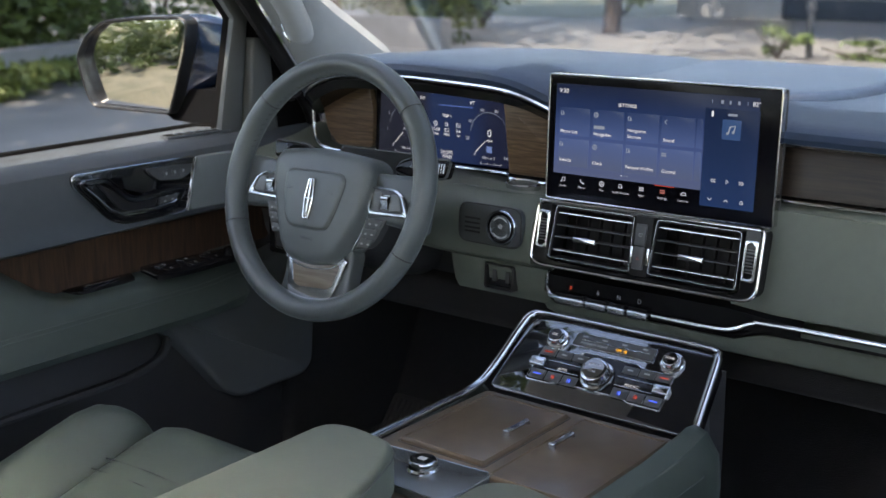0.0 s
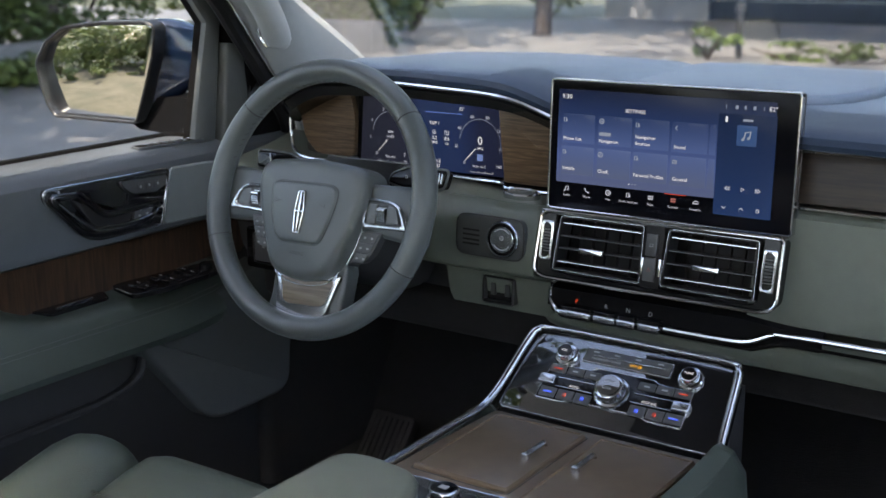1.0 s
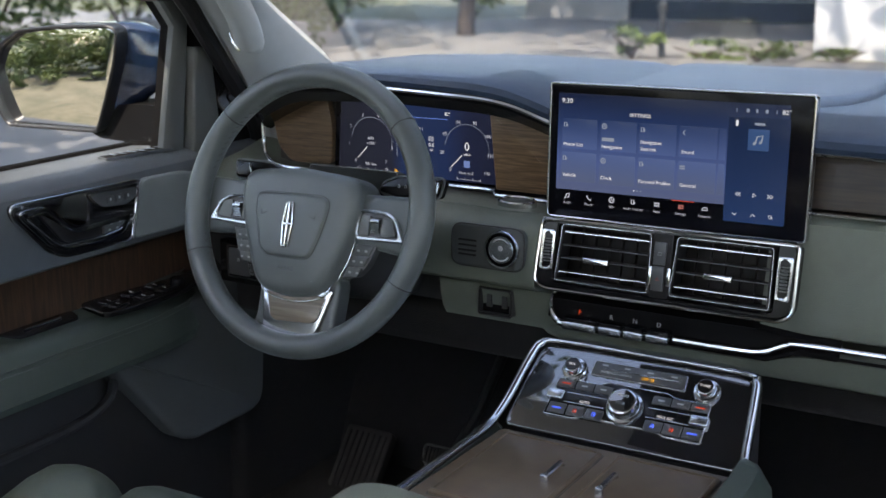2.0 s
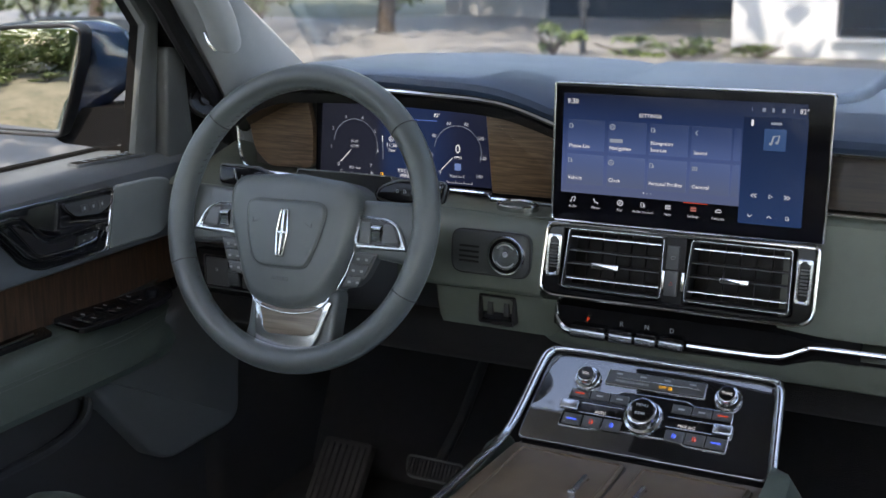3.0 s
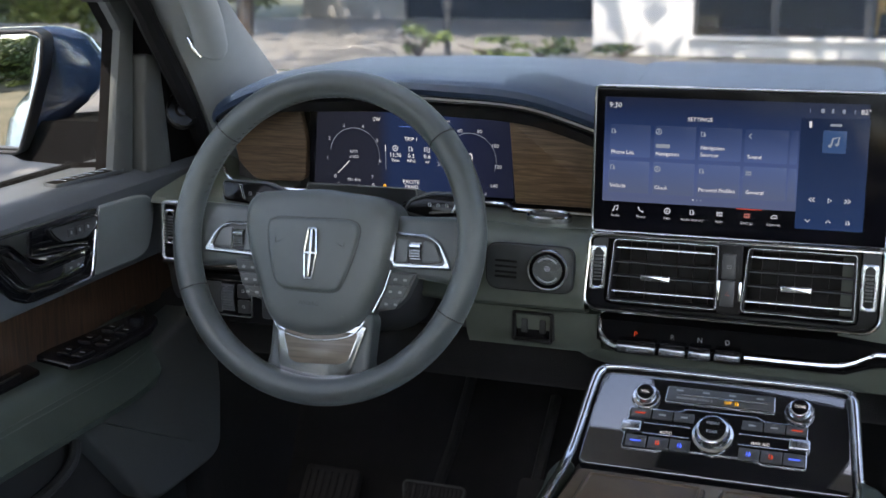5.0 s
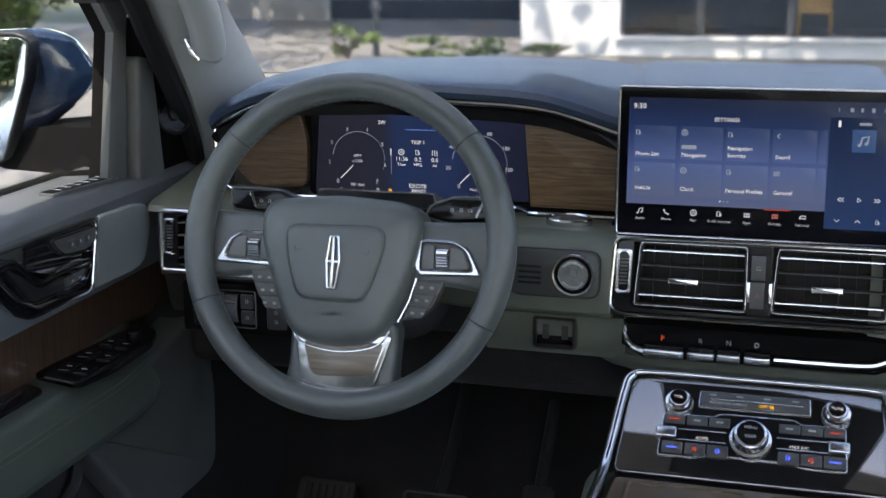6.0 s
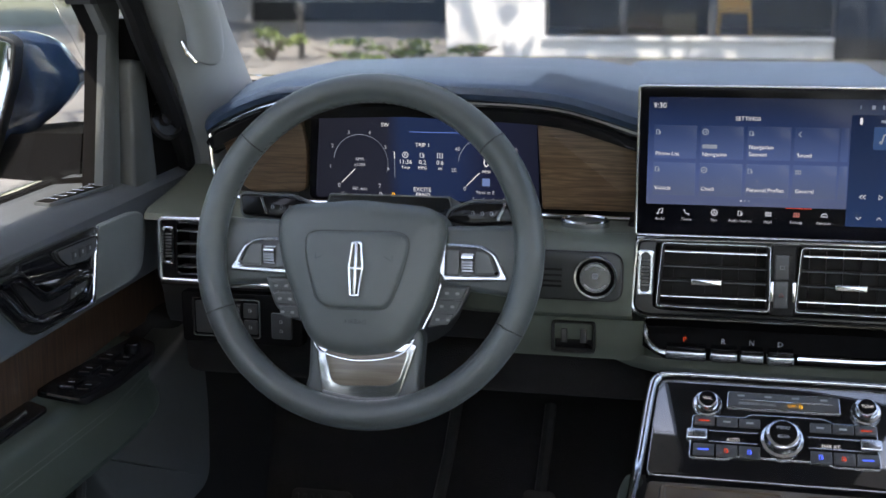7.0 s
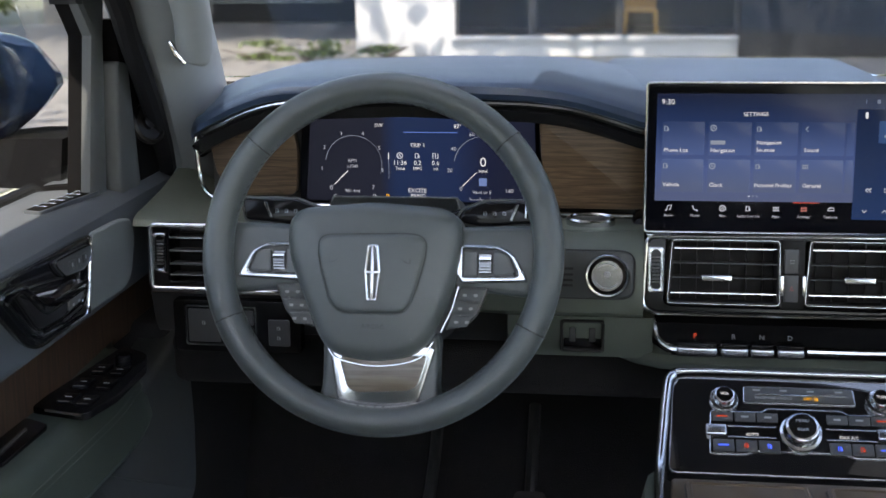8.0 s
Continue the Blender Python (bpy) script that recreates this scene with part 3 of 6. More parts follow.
BROW_Z = ((-0.36, 1.300), (-0.325, 1.318), (-0.298, 1.342), (-0.262, 1.362), (-0.207, 1.388), (-0.162, 1.402), (0.0, 1.408), (0.163, 1.402), (0.211, 1.397), (0.259, 1.384), (0.31, 1.369), (0.36, 1.362), (1.45, 1.352))
BROW_Y = ((-0.36, 0.52), (-0.325, 0.36), (-0.30, 0.268), (-0.25, 0.21), (-0.16, 0.195), (0.16, 0.195), (0.25, 0.19), (0.31, 0.18), (1.45, 0.175))
MID_Z = ((-0.36, 1.335), (-0.3, 1.372), (-0.22, 1.390), (0.0, 1.398), (0.2, 1.396), (0.34, 1.372), (0.66, 1.364), (1.45, 1.35))
rows = []
for i in range(76):
    x = -0.335 + 1.735 * i / 75
    y0, z0, zm = smooth_table(BROW_Y, x), smooth_table(BROW_Z, x), smooth_table(MID_Z, x)
    yb = 0.90
    rows.append([(x, y0 + 0.02, z0 - 0.024), (x, y0 + 0.004, z0 - 0.02), (x, y0, z0 - 0.013), (x, y0 + 0.004, z0 - 0.005), (x, y0 + 0.016, z0), (x, y0 + 0.05, z0 + 0.003), (x, y0 + min(0.14, (0.56 - y0) * 0.6), (z0 + zm) / 2 + 0.006), (x, max(0.48, y0 + 0.12), zm), (x, 0.66, zm - 0.006), (x, 0.80, zm - 0.022), (x, yb, zm - 0.05)])
part("top_pad", loft(rows, 0.008), SLATE_SKY, dash, "slate leather top pad, reflected sky put into its blue")
pad = [(0.262, 0.40), (0.300, 0.335), (0.55, 0.335), (0.622, 0.40), (0.640, 0.50), (0.632, 0.80), (0.252, 0.80)]
bm = plate(rounded(pad, 0.05, 6), 0, 0.034, 0.012, dome=0.004)
part("raised_pad", bm, SLATE_SKY, dash, m=pose(0, 0.0, 1.350, -0.6, 0, 0))
part("defrost_grille", plate(rrect(0.16, 0.80, 0.30, 0.84, 0.01), 1.352, 1.366, 0.004), DARK_PLASTIC, dash)
part("defrost_grille", box(0.30, 0.80, 1.35, 0.36, 0.86, 1.372, 0.006), GREY_PLASTIC, dash)
# chrome line under the brow and down the cluster's end
line = [(x, smooth_table(BROW_Y, x) + 0.012, smooth_table(BROW_Z, x) - 0.026) for x in [-0.27 + 0.57 * i / 40 for i in range(41)]]
part("brow_line", tube(line, 0.0042, n=8), CHROME, dash)
part("brow_liner", loft([[(x, smooth_table(BROW_Y, x) + 0.016, smooth_table(BROW_Z, x) - 0.030), (x, smooth_table(BROW_Y, x) + 0.03, smooth_table(BROW_Z, x) - 0.044), (x, 0.318, smooth_table(BROW_Z, x) - 0.048)] for x in [-0.30 + 0.61 * i / 40 for i in range(41)]], 0.006), PIANO, dash)
part("cluster_backing", box(-0.285, 0.322, 1.20, 0.31, 0.345, 1.345), DARK_PLASTIC, dash)
# open-pore wood either side of the display
wl = [(-0.168, 1.348), (-0.158, 1.30), (-0.162, 1.238), (-0.245, 1.236), (-0.272, 1.262), (-0.284, 1.325)]
part("wood_panel", plate(rounded([(p[0], p[1]) for p in wl], 0.012), 0, 0.012, 0.002), OAK, dash, "open-pore brown wood", m=upright(0, 0.312, 0, 0))
wr = [(0.172, 1.356), (0.31, 1.345), (0.31, 1.2425), (0.179, 1.2425)]
part("wood_plinth", box(0.172, 0.243, 1.216, 0.31, 0.262, 1.2405, 0.002), PIANO, dash)
part("wood_edge", tube([(0.1715, 0.2435, 1.354), (0.1745, 0.2435, 1.30), (0.1775, 0.2440, 1.238)], 0.0022, n=6), PIANO, dash)
part("wood_panel", plate(rounded(wr, 0.003), 0, 0.012, 0.002), OAK, dash, "open-pore brown wood", m=upright(0, 0.312, 0, -3))
end = curve([(-0.298, 0.296, 1.335), (-0.297, 0.292, 1.300), (-0.292, 0.288, 1.26), (-0.280, 0.282, 1.242), (-0.255, 0.278, 1.2325), (-0.2, 0.277, 1.230), (-0.1, 0.277, 1.2295), (0.1, 0.277, 1.2295), (0.150, 0.274, 1.2295), (0.172, 0.250, 1.2305), (0.19, 0.2395, 1.231), (0.31, 0.236, 1.231)], 6)
part("cluster_line", tube(end, 0.0032, n=8), CHROME, dash)
# sage leather face below, in two storeys
rows = []
for i in range(37):
    x = -0.185 + 0.488 * i / 36
    k = lerp_table(((-0.335, 0.05), (-0.12, 0.05), (0.12, 0.0), (0.35, 0.0)), x)
    prof = [(0.315, 1.214), (0.27, 1.222), (0.205, 1.232), (0.165, 1.231), (0.138, 1.222), (0.122, 1.205), (0.113, 1.18), (0.110, 1.155), (0.114, 1.140), (0.124, 1.133), (0.142, 1.129)]
    rows.append([(x, y + k, z) for y, z in prof])
part("knee_panel", loft(rows, 0.004), SAGE, dash, "sage leather upper face")
for x0, x1, k, mt, lab in ((-0.335, 0.140, 0.05, DARK_PLASTIC, "black lower panel behind the wheel"), (0.140, 0.318, 0.0, SAGE, "sage leather lower face")):
    part("knee_panel", loft([[(x0 + (x1 - x0) * i / 12, y + k, z) for y, z in ((0.16, 1.131), (0.137, 1.128), (0.141, 1.115), (0.143, 1.10), (0.147, 1.085), (0.157, 1.070), (0.185, 1.060), (0.24, 1.056))] for i in range(13)], 0.004), mt, dash, lab)
rows = []
for x, h in ((-0.350, 1.0), (-0.335, 1.0), (-0.315, 0.85), (-0.300, 0.5), (-0.285, 0.2), (-0.265, 0.0), (-0.22, 0.0), (-0.181, 0.0)):
    rows.append([(x, y, a + (b - a) * h) for y, a, b in ((0.36, 1.234, 1.262), (0.29, 1.2295, 1.246), (0.225, 1.2280, 1.237), (0.195, 1.2270, 1.233), (0.182, 1.2235, 1.228), (0.178, 1.216, 1.220))])
part("end_shelf", loft(rows, 0.004), SAGE, dash, "sage leather dashboard end")
part("hinge_cover", box(-0.47, 0.37, 0.6, -0.352, 0.62, 1.24, 0.01), DARK_PLASTIC, dash)
part("side_kick", box(-0.47, 0.25, 0.58, -0.345, 0.80, 1.06, 0.02), CARPET, dash)
rows = []
for i in range(30):
    x = 0.60 + 0.80 * i / 29
    rows.append([(x, y, z) for y, z in ((0.24, 1.258), (0.185, 1.257), (0.177, 1.252), (0.172, 1.235), (0.160, 1.19), (0.146, 1.14), (0.146, 1.122), (0.16, 1.116), (0.2, 1.114))])
part("glovebox_panel", loft(rows, 0.006), SAGE, dash, "sage leather passenger face")
rows = []
for i in range(40):
    x = 0.27 + 1.13 * i / 39
    k = lerp_table(((0.27, 0.05), (0.30, 0.018), (0.335, 0.0), (1.4, 0.0)), x)
    d = lerp_table(((0.27, 0.0), (0.60, 0.0), (0.66, 0.016), (1.4, 0.02)), x)
    rows.append([(x, y + k, z) for y, z in ((0.2, 1.088 + d), (0.15, 1.086 + d), (0.1395, 1.080 + d), (0.1395, 1.070 + d * 0.5), (0.147, 1.060), (0.166, 1.052), (0.25, 1.048))])
part("lower_lip", loft(rows, 0.006), SAGE, dash, "sage leather lower lip")
part("vent_surround", box(0.29, 0.190, 1.085, 0.66, 0.30, 1.24, 0.01), PIANO, dash)
# passenger veneer between chrome lines
part("passenger_veneer", loft([[(x, 0.20, 1.268), (x, 0.205, 1.30), (x, 0.215, 1.332)] for x in (0.62, 0.9, 1.2, 1.4)], 0.008), WALNUT, dash, "dark walnut strip")
part("veneer_line", tube([(0.62, 0.192, 1.337), (1.4, 0.192, 1.334)], 0.004), CHROME, dash)
part("veneer_line", tube([(0.62, 0.19, 1.263), (1.4, 0.19, 1.262)], 0.0032), CHROME, dash)
part("veneer_liner", box(0.62, 0.195, 1.335, 1.4, 0.26, 1.352, 0.003), PIANO, dash)
part("underside", box(-0.335, 0.235, 0.98, 1.40, 0.5, 1.06, 0.02), CARPET, dash)
# stitching along the sage shelf
st = bmesh.new()
for k in range(60):
    x = 0.13 + 0.19 * k / 60
    z = 1.2345 - 0.0 * k
    y = 0.158 + 0.006 * math.cos((x - 0.24) / 0.03) * math.exp(-((x - 0.24) / 0.04) ** 2) - 0.016 * math.exp(-((x - 0.24) / 0.035) ** 2)
    tube([(x, y, z - 0.002), (x + 0.0022, y, z - 0.002)], 0.0007, n=4, bm=st)
tagged(part("stitching", st, THREAD, dash), kind="stuff")

def icon(kind, x, y, s, z=0.0016):
    """A small line symbol made of bars and rings."""
    bm = bmesh.new()
    w = s * 0.09
    if kind == "ring":
        tube([(x + s * 0.45 * math.cos(a), y + s * 0.45 * math.sin(a), z) for a in (math.tau * i / 16 for i in range(16))], w, True, 4, bm)
        tube([(x - s * 0.18, y - s * 0.2, z), (x, y + s * 0.25, z), (x + s * 0.18, y - s * 0.2, z)], w, False, 4, bm)
    elif kind == "note":
        tube([(x - s * 0.3, y - s * 0.35, z), (x - s * 0.15, y + s * 0.3, z), (x + s * 0.4, y + s * 0.45, z), (x + s * 0.3, y - s * 0.2, z)], w, False, 4, bm)
        lathe([(s * 0.16, 0), (s * 0.16, 0.0002)], 10, bm, (x - s * 0.4, y - s * 0.38, z))
        lathe([(s * 0.16, 0), (s * 0.16, 0.0002)], 10, bm, (x + s * 0.2, y - s * 0.24, z))
    elif kind == "grid":
        for i in range(3):
            for j in range(2):
                plate(rrect(x + s * (i * 0.33 - 0.47), y + s * (j * 0.4 - 0.36), x + s * (i * 0.33 - 0.2), y + s * (j * 0.4 - 0.05), s * 0.03, 2), z, z + 0.0002, 0.00005, bm)
    elif kind == "back":
        for q in (-0.3, 0.15):
            tube([(x + s * (q + 0.3), y + s * 0.28, z), (x + s * (q - 0.1), y, z), (x + s * (q + 0.3), y - s * 0.28, z)], w, False, 4, bm)
    elif kind == "next":
        for q in (-0.15, 0.3):
            tube([(x + s * (q - 0.3), y + s * 0.28, z), (x + s * (q + 0.1), y, z), (x + s * (q - 0.3), y - s * 0.28, z)], w, False, 4, bm)
    elif kind == "play":
        tube([(x - s * 0.2, y + s * 0.3, z), (x + s * 0.3, y, z), (x - s * 0.2, y - s * 0.3, z)], w, True, 4, bm)
    elif kind == "down":
        tube([(x - s * 0.4, y + s * 0.2, z), (x, y - s * 0.2, z), (x + s * 0.4, y + s * 0.2, z)], w, False, 4, bm)
    elif kind == "up":
        tube([(x - s * 0.4, y - s * 0.2, z), (x, y + s * 0.2, z), (x + s * 0.4, y - s * 0.2, z)], w, False, 4, bm)
    elif kind == "left":
        tube([(x + s * 0.2, y - s * 0.4, z), (x - s * 0.2, y, z), (x + s * 0.2, y + s * 0.4, z)], w, False, 4, bm)
    elif kind == "phone":
        tube(curve([(x - s * 0.4, y + s * 0.35, z), (x - s * 0.2, y - s * 0.15, z), (x + s * 0.4, y - s * 0.4, z)], 4), [w * 2, w * 1.6, w, w, w, w, w, w * 1.6, w * 2], False, 4, bm)
    elif kind == "route":
        tube([(x - s * 0.4, y - s * 0.4, z), (x - s * 0.4, y + s * 0.4, z), (x, y + s * 0.4, z), (x, y - s * 0.4, z), (x + s * 0.4, y - s * 0.4, z), (x + s * 0.4, y + s * 0.4, z)], w, False, 4, bm)
    elif kind == "car":
        tube([(x - s * 0.5, y - s * 0.15, z), (x - s * 0.4, y + s * 0.1, z), (x - s * 0.1, y + s * 0.3, z), (x + s * 0.4, y + s * 0.25, z), (x + s * 0.5, y - s * 0.15, z)], w, True, 4, bm)
    else:
        tube([(x - s * 0.35, y - s * 0.35, z), (x - s * 0.35, y + s * 0.35, z), (x + s * 0.1, y + s * 0.35, z), (x + s * 0.1, y - s * 0.35, z)], w, True, 4, bm)
        tube([(x + s * 0.25, y + s * 0.1, z), (x + s * 0.25, y - s * 0.35, z)], w, False, 4, bm)
    return bm


# ---------------------------------------------------------------- instrument display
cl = thing("instrument_display", upright(0, 0.300, 0), "lit digital instrument display in dark blue", "instrument display")
part("bezel", plate(rounded([(-0.158, 1.228), (0.170, 1.228), (0.170, 1.36), (-0.15, 1.36)], 0.01), -0.014, -0.002, 0.001), SCREEN_GLASS, cl)
part("lit_panel", plate(rounded([(-0.148, 1.232), (0.166, 1.232), (0.162, 1.347), (-0.138, 1.347)], 0.006), -0.002, 0.0005, 0.0003), CLUSTER_GLOW, cl)


def arc_mesh(cx, cy, r, a0, a1, w):
    return tube([(cx + r * math.cos(radians(a0 + (a1 - a0) * i / 30)), cy + r * math.sin(radians(a0 + (a1 - a0) * i / 30)), 0.001) for i in range(31)], w, n=4)


for cx, cy in ((-0.081, 1.2825), (0.094, 1.2825)):
    part("dial_arc", arc_mesh(cx, cy, 0.0385, 172, 55, 0.0004), DIM_GLOW, cl)
    part("dial_arc", arc_mesh(cx, cy, 0.0385, 55, -20, 0.00022), DIM_GLOW, cl)
    part("needle", tube([(cx - 0.0275, cy - 0.0285, 0.0012), (cx - 0.0085, cy - 0.0095, 0.0012)], 0.0006, n=4), WHITE_GLOW, cl)
for s, x, y, h in (("SW", -0.0456, 1.3348, 0.0075), ("82\u00b0", 0.0605, 1.3344, 0.0075), ("TRIP 1", 0.0065, 1.3084, 0.0075), ("11:36", -0.0178, 1.2847, 0.0085), ("0.2", 0.0061, 1.2845, 0.0085), ("0.6", 0.0304, 1.2847, 0.0085), ("Time", -0.0178, 1.2770, 0.0062), ("MPG", 0.0061, 1.2770, 0.0062), ("mi", 0.0304, 1.2770, 0.0062), ("EXCITE", 0.0052, 1.2468, 0.0078), ("PRND", 0.0062, 1.2393, 0.0078), ("0", 0.0942, 1.2862, 0.0185), ("MPH", 0.0942, 1.2739, 0.0058)):
    words(s, h, WHITE_GLOW, cl, x, y, 0.001)
for s, x, y, h in (("RPM", -0.0826, 1.2867, 0.0062), ("x1000", -0.0828, 1.2792, 0.0062), ("0", -0.1129, 1.2493, 0.0085), ("1", -0.1247, 1.2758, 0.0075), ("2", -0.1207, 1.3045, 0.0075), ("3", -0.0970, 1.3234, 0.0075), ("4", -0.0674, 1.3235, 0.0075), ("5", -0.0455, 1.3042, 0.0075), ("6", -0.0420, 1.2747, 0.0075), ("7", -0.0548, 1.2503, 0.0085), ("981.4mi", -0.0839, 1.2454, 0.0065), ("C", -0.1080, 1.2380, 0.0065), ("0", 0.0644, 1.2499, 0.0085), ("20", 0.0495, 1.2750, 0.0075), ("40", 0.0550, 1.3041, 0.0075), ("60", 0.0794, 1.3237, 0.0075), ("80", 0.1085, 1.3237, 0.0075), ("100", 0.1310, 1.3045, 0.0075), ("120", 0.1350, 1.2755, 0.0075), ("140", 0.1290, 1.2480, 0.0075), ("96mi to E", 0.0925, 1.2456, 0.0065)):
    words(s, h, LEGEND_LIT, cl, x, y, 0.001)
# trip symbols, the page marker and the two small scales along the foot
part("trip_symbol", icon("ring", -0.0178, 1.2945, 0.0085, 0.0012), LEGEND_LIT, cl)
part("trip_symbol", icon("doc", 0.0061, 1.2945, 0.0085, 0.0012), LEGEND_LIT, cl)
part("trip_symbol", icon("route", 0.0304, 1.2945, 0.0085, 0.0012), LEGEND_LIT, cl)
part("page_marker", plate(rrect(-0.0334, 1.2625, -0.0328, 1.2987, 0.0002, 2), 0.0006, 0.0012, 0.0001), DIM_GLOW, cl)
part("page_marker", plate(rrect(-0.0337, 1.2890, -0.0325, 1.2987, 0.0003, 2), 0.0008, 0.0014, 0.0001), WHITE_GLOW, cl)
part("road_symbol", plate(rrect(0.0885, 1.2545, 0.0990, 1.2650, 0.0008, 2), 0.0006, 0.0011, 0.0001), glow("road_symbol_lit", (0.10, 0.16, 0.36), 0.3), cl)
for x0 in (-0.104, 0.076):
    part("scale_line", plate(rrect(x0, 1.2352, x0 + 0.042, 1.2358, 0.0002, 2), 0.0006, 0.0011, 0.0001), LEGEND_LIT, cl)
    for k in range(4):
        part("scale_tick", plate(rrect(x0 + 0.0137 * k, 1.2358, x0 + 0.0137 * k + 0.0008, 1.2385, 0.0002, 2), 0.0006, 0.0011, 0.0001), LEGEND_LIT, cl)
for x, mt in ((-0.0530, LEGEND_LIT), (-0.0350, AMBER_GLOW)):
    part("warning_symbol", icon("doc", x, 1.2390, 0.0060, 0.0012), mt, cl)
part("glow_strip", plate(rrect(-0.012, 1.3256, 0.060, 1.3266, 0.0004, 2), 0.0006, 0.0011, 0.0001), glow("strip_lit", (0.08, 0.16, 0.5), 0.3), cl)

# ---------------------------------------------------------------- centre screen
sc = thing("infotainment_screen", upright(0.474, 0.161, 1.32, 3.2, 1.1), "wide touchscreen in a chrome-edged black frame, lit blue menu", "touchscreen")
o = rrect(-0.173, -0.089, 0.173, 0.091, 0.006)
part("body", plate(inset(o, 0.0015), -0.022, -0.001, 0.003), DARK_PLASTIC, sc)
part("chrome_edge", frame_plate(o, inset(o, 0.0028), -0.012, 0.0018, 0.0008), CHROME, sc, "thin bright chrome edge")
part("glass_face", plate(inset(o, 0.0028), -0.002, 0.0006, 0.0004), SCREEN_GLASS, sc, "glossy black glass")
disp = part("lit_panel", plate(rrect(-0.160, -0.050, 0.143, 0.077, 0.001), 0.0002, 0.0010, 0.0002), MAIN_GLOW, sc, "lit blue menu page")
card = part("side_card", plate(rrect(0.069, -0.070, 0.1445, 0.060, 0.0015), 0.0008, 0.0014, 0.0002), SIDE_GLOW, sc)
for cx in (-0.1285, -0.0745, -0.0215, 0.0315):
    for cy in (0.0245, -0.0195):
        part("menu_tile", plate(rrect(cx - 0.0245, cy - 0.0195, cx + 0.0245, cy + 0.0195, 0.001), 0.0009, 0.0013, 0.0002), TILE_GLOW, sc)
part("menu_tile", plate(rrect(0.0585, 0.005, 0.067, 0.044, 0.001), 0.0009, 0.0013, 0.0002), TILE_GLOW, sc)
part("menu_tile", plate(rrect(0.0585, -0.039, 0.067, 0.000, 0.001), 0.0009, 0.0013, 0.0002), TILE_GLOW, sc)
for s, x, y, h, al in (("9:30", -0.155, 0.067, 0.0085, "LEFT"), ("SETTINGS", -0.046, 0.053, 0.0062, "CENTER"), ("Phone List", -0.151, 0.0105, 0.0062, "LEFT"), ("Navigation", -0.097, 0.0105, 0.0062, "LEFT"), ("Navigation", -0.044, 0.020, 0.0062, "LEFT"), ("Sources", -0.044, 0.0115, 0.0062, "LEFT"), ("Sound", 0.0105, 0.0115, 0.0062, "LEFT"), ("Vehicle", -0.151, -0.0305, 0.0062, "LEFT"), ("Clock", -0.097, -0.0305, 0.0062, "LEFT"), ("Personal Profiles", -0.0445, -0.0305, 0.0060, "LEFT"), ("General", 0.0105, -0.0305, 0.0062, "LEFT"), ("82\u00b0", 0.139, 0.068, 0.0075, "CENTER")):
    words(s, h * 1.06, WHITE_GLOW, sc, x, y, 0.0016, al)
for s, x in (("Audio", -0.143), ("Phone", -0.112), ("Nav", -0.080), ("Audio Sources", -0.050), ("Apps", -0.018), ("Settings", 0.014), ("Features", 0.045)):
    words(s, 0.0046, LEGEND_LIT, sc, x, -0.0675, 0.0012)


for kind, x, y in (("doc", -0.148, 0.036), ("ring", -0.094, 0.037), ("doc", -0.041, 0.036), ("left", 0.013, 0.036), ("doc", -0.148, -0.008), ("ring", -0.094, -0.008), ("doc", -0.041, -0.008), ("grid", 0.013, -0.008)):
    part("menu_icon", icon(kind, x, y, 0.0072), DIM_GLOW, sc)
for kind, x in (("note", -0.143), ("phone", -0.112), ("ring", -0.080), ("doc", -0.050), ("grid", -0.018), ("grid", 0.014), ("car", 0.045)):
    part("menu_icon", icon(kind, x, -0.0585, 0.0075, 0.0012), glow("settings_lit", (0.85, 0.30, 0.28), 0.10) if x == 0.014 else LEGEND_LIT, sc)
part("menu_icon", icon("note", 0.107, 0.033, 0.0125, 0.0018), DIM_GLOW, card)
part("icon_tile", plate(rrect(0.094, 0.020, 0.120, 0.046, 0.001), 0.0014, 0.0017, 0.0001), glow("icon_tile_lit", (0.03, 0.08, 0.22), 0.2), card)
for kind, x, y, s in (("back", 0.086, -0.035, 0.008), ("play", 0.106, -0.035, 0.008), ("next", 0.126, -0.035, 0.008), ("down", 0.083, -0.060, 0.007), ("up", 0.106, -0.060, 0.007), ("doc", 0.128, -0.060, 0.006)):
    part("menu_icon", icon(kind, x, y, s), LEGEND_LIT, card)
part("text_bar", plate(rrect(0.101, 0.0508, 0.114, 0.0538, 0.001), 0.0014, 0.0017, 0.0001), DIM_GLOW, card)
part("text_bar", plate(rrect(0.078, 0.0485, 0.081, 0.0560, 0.001), 0.0014, 0.0017, 0.0001), WHITE_GLOW, card)
part("text_bar", plate(rrect(-0.097, 0.0175, -0.080, 0.0222, 0.001), 0.0014, 0.0017, 0.0001), DIM_GLOW, sc)
for i, (x, w) in enumerate(((0.078, 0.0005), (0.092, 0.0034), (0.103, 0.0022), (0.115, 0.0030), (0.127, 0.0005))):
    part("status_mark", plate(rrect(x - w / 2 - 0.0002, 0.0658, x + w / 2 + 0.0002, 0.0705, 0.0003, 2), 0.0012, 0.0016, 0.0001), DIM_GLOW, sc)
for i, x in enumerate((-0.050, -0.0455, -0.041)):
    part("page_dot", lathe([(0.0009, 0.001), (0.0009, 0.0015)], 10, at=(x, -0.0435, 0)), WHITE_GLOW if i == 0 else DIM_GLOW, sc)
part("marker_line", plate(rrect(0.001, -0.0512, 0.031, -0.0504, 0.0002, 2), 0.001, 0.0015, 0.0001), RED_GLOW, sc)

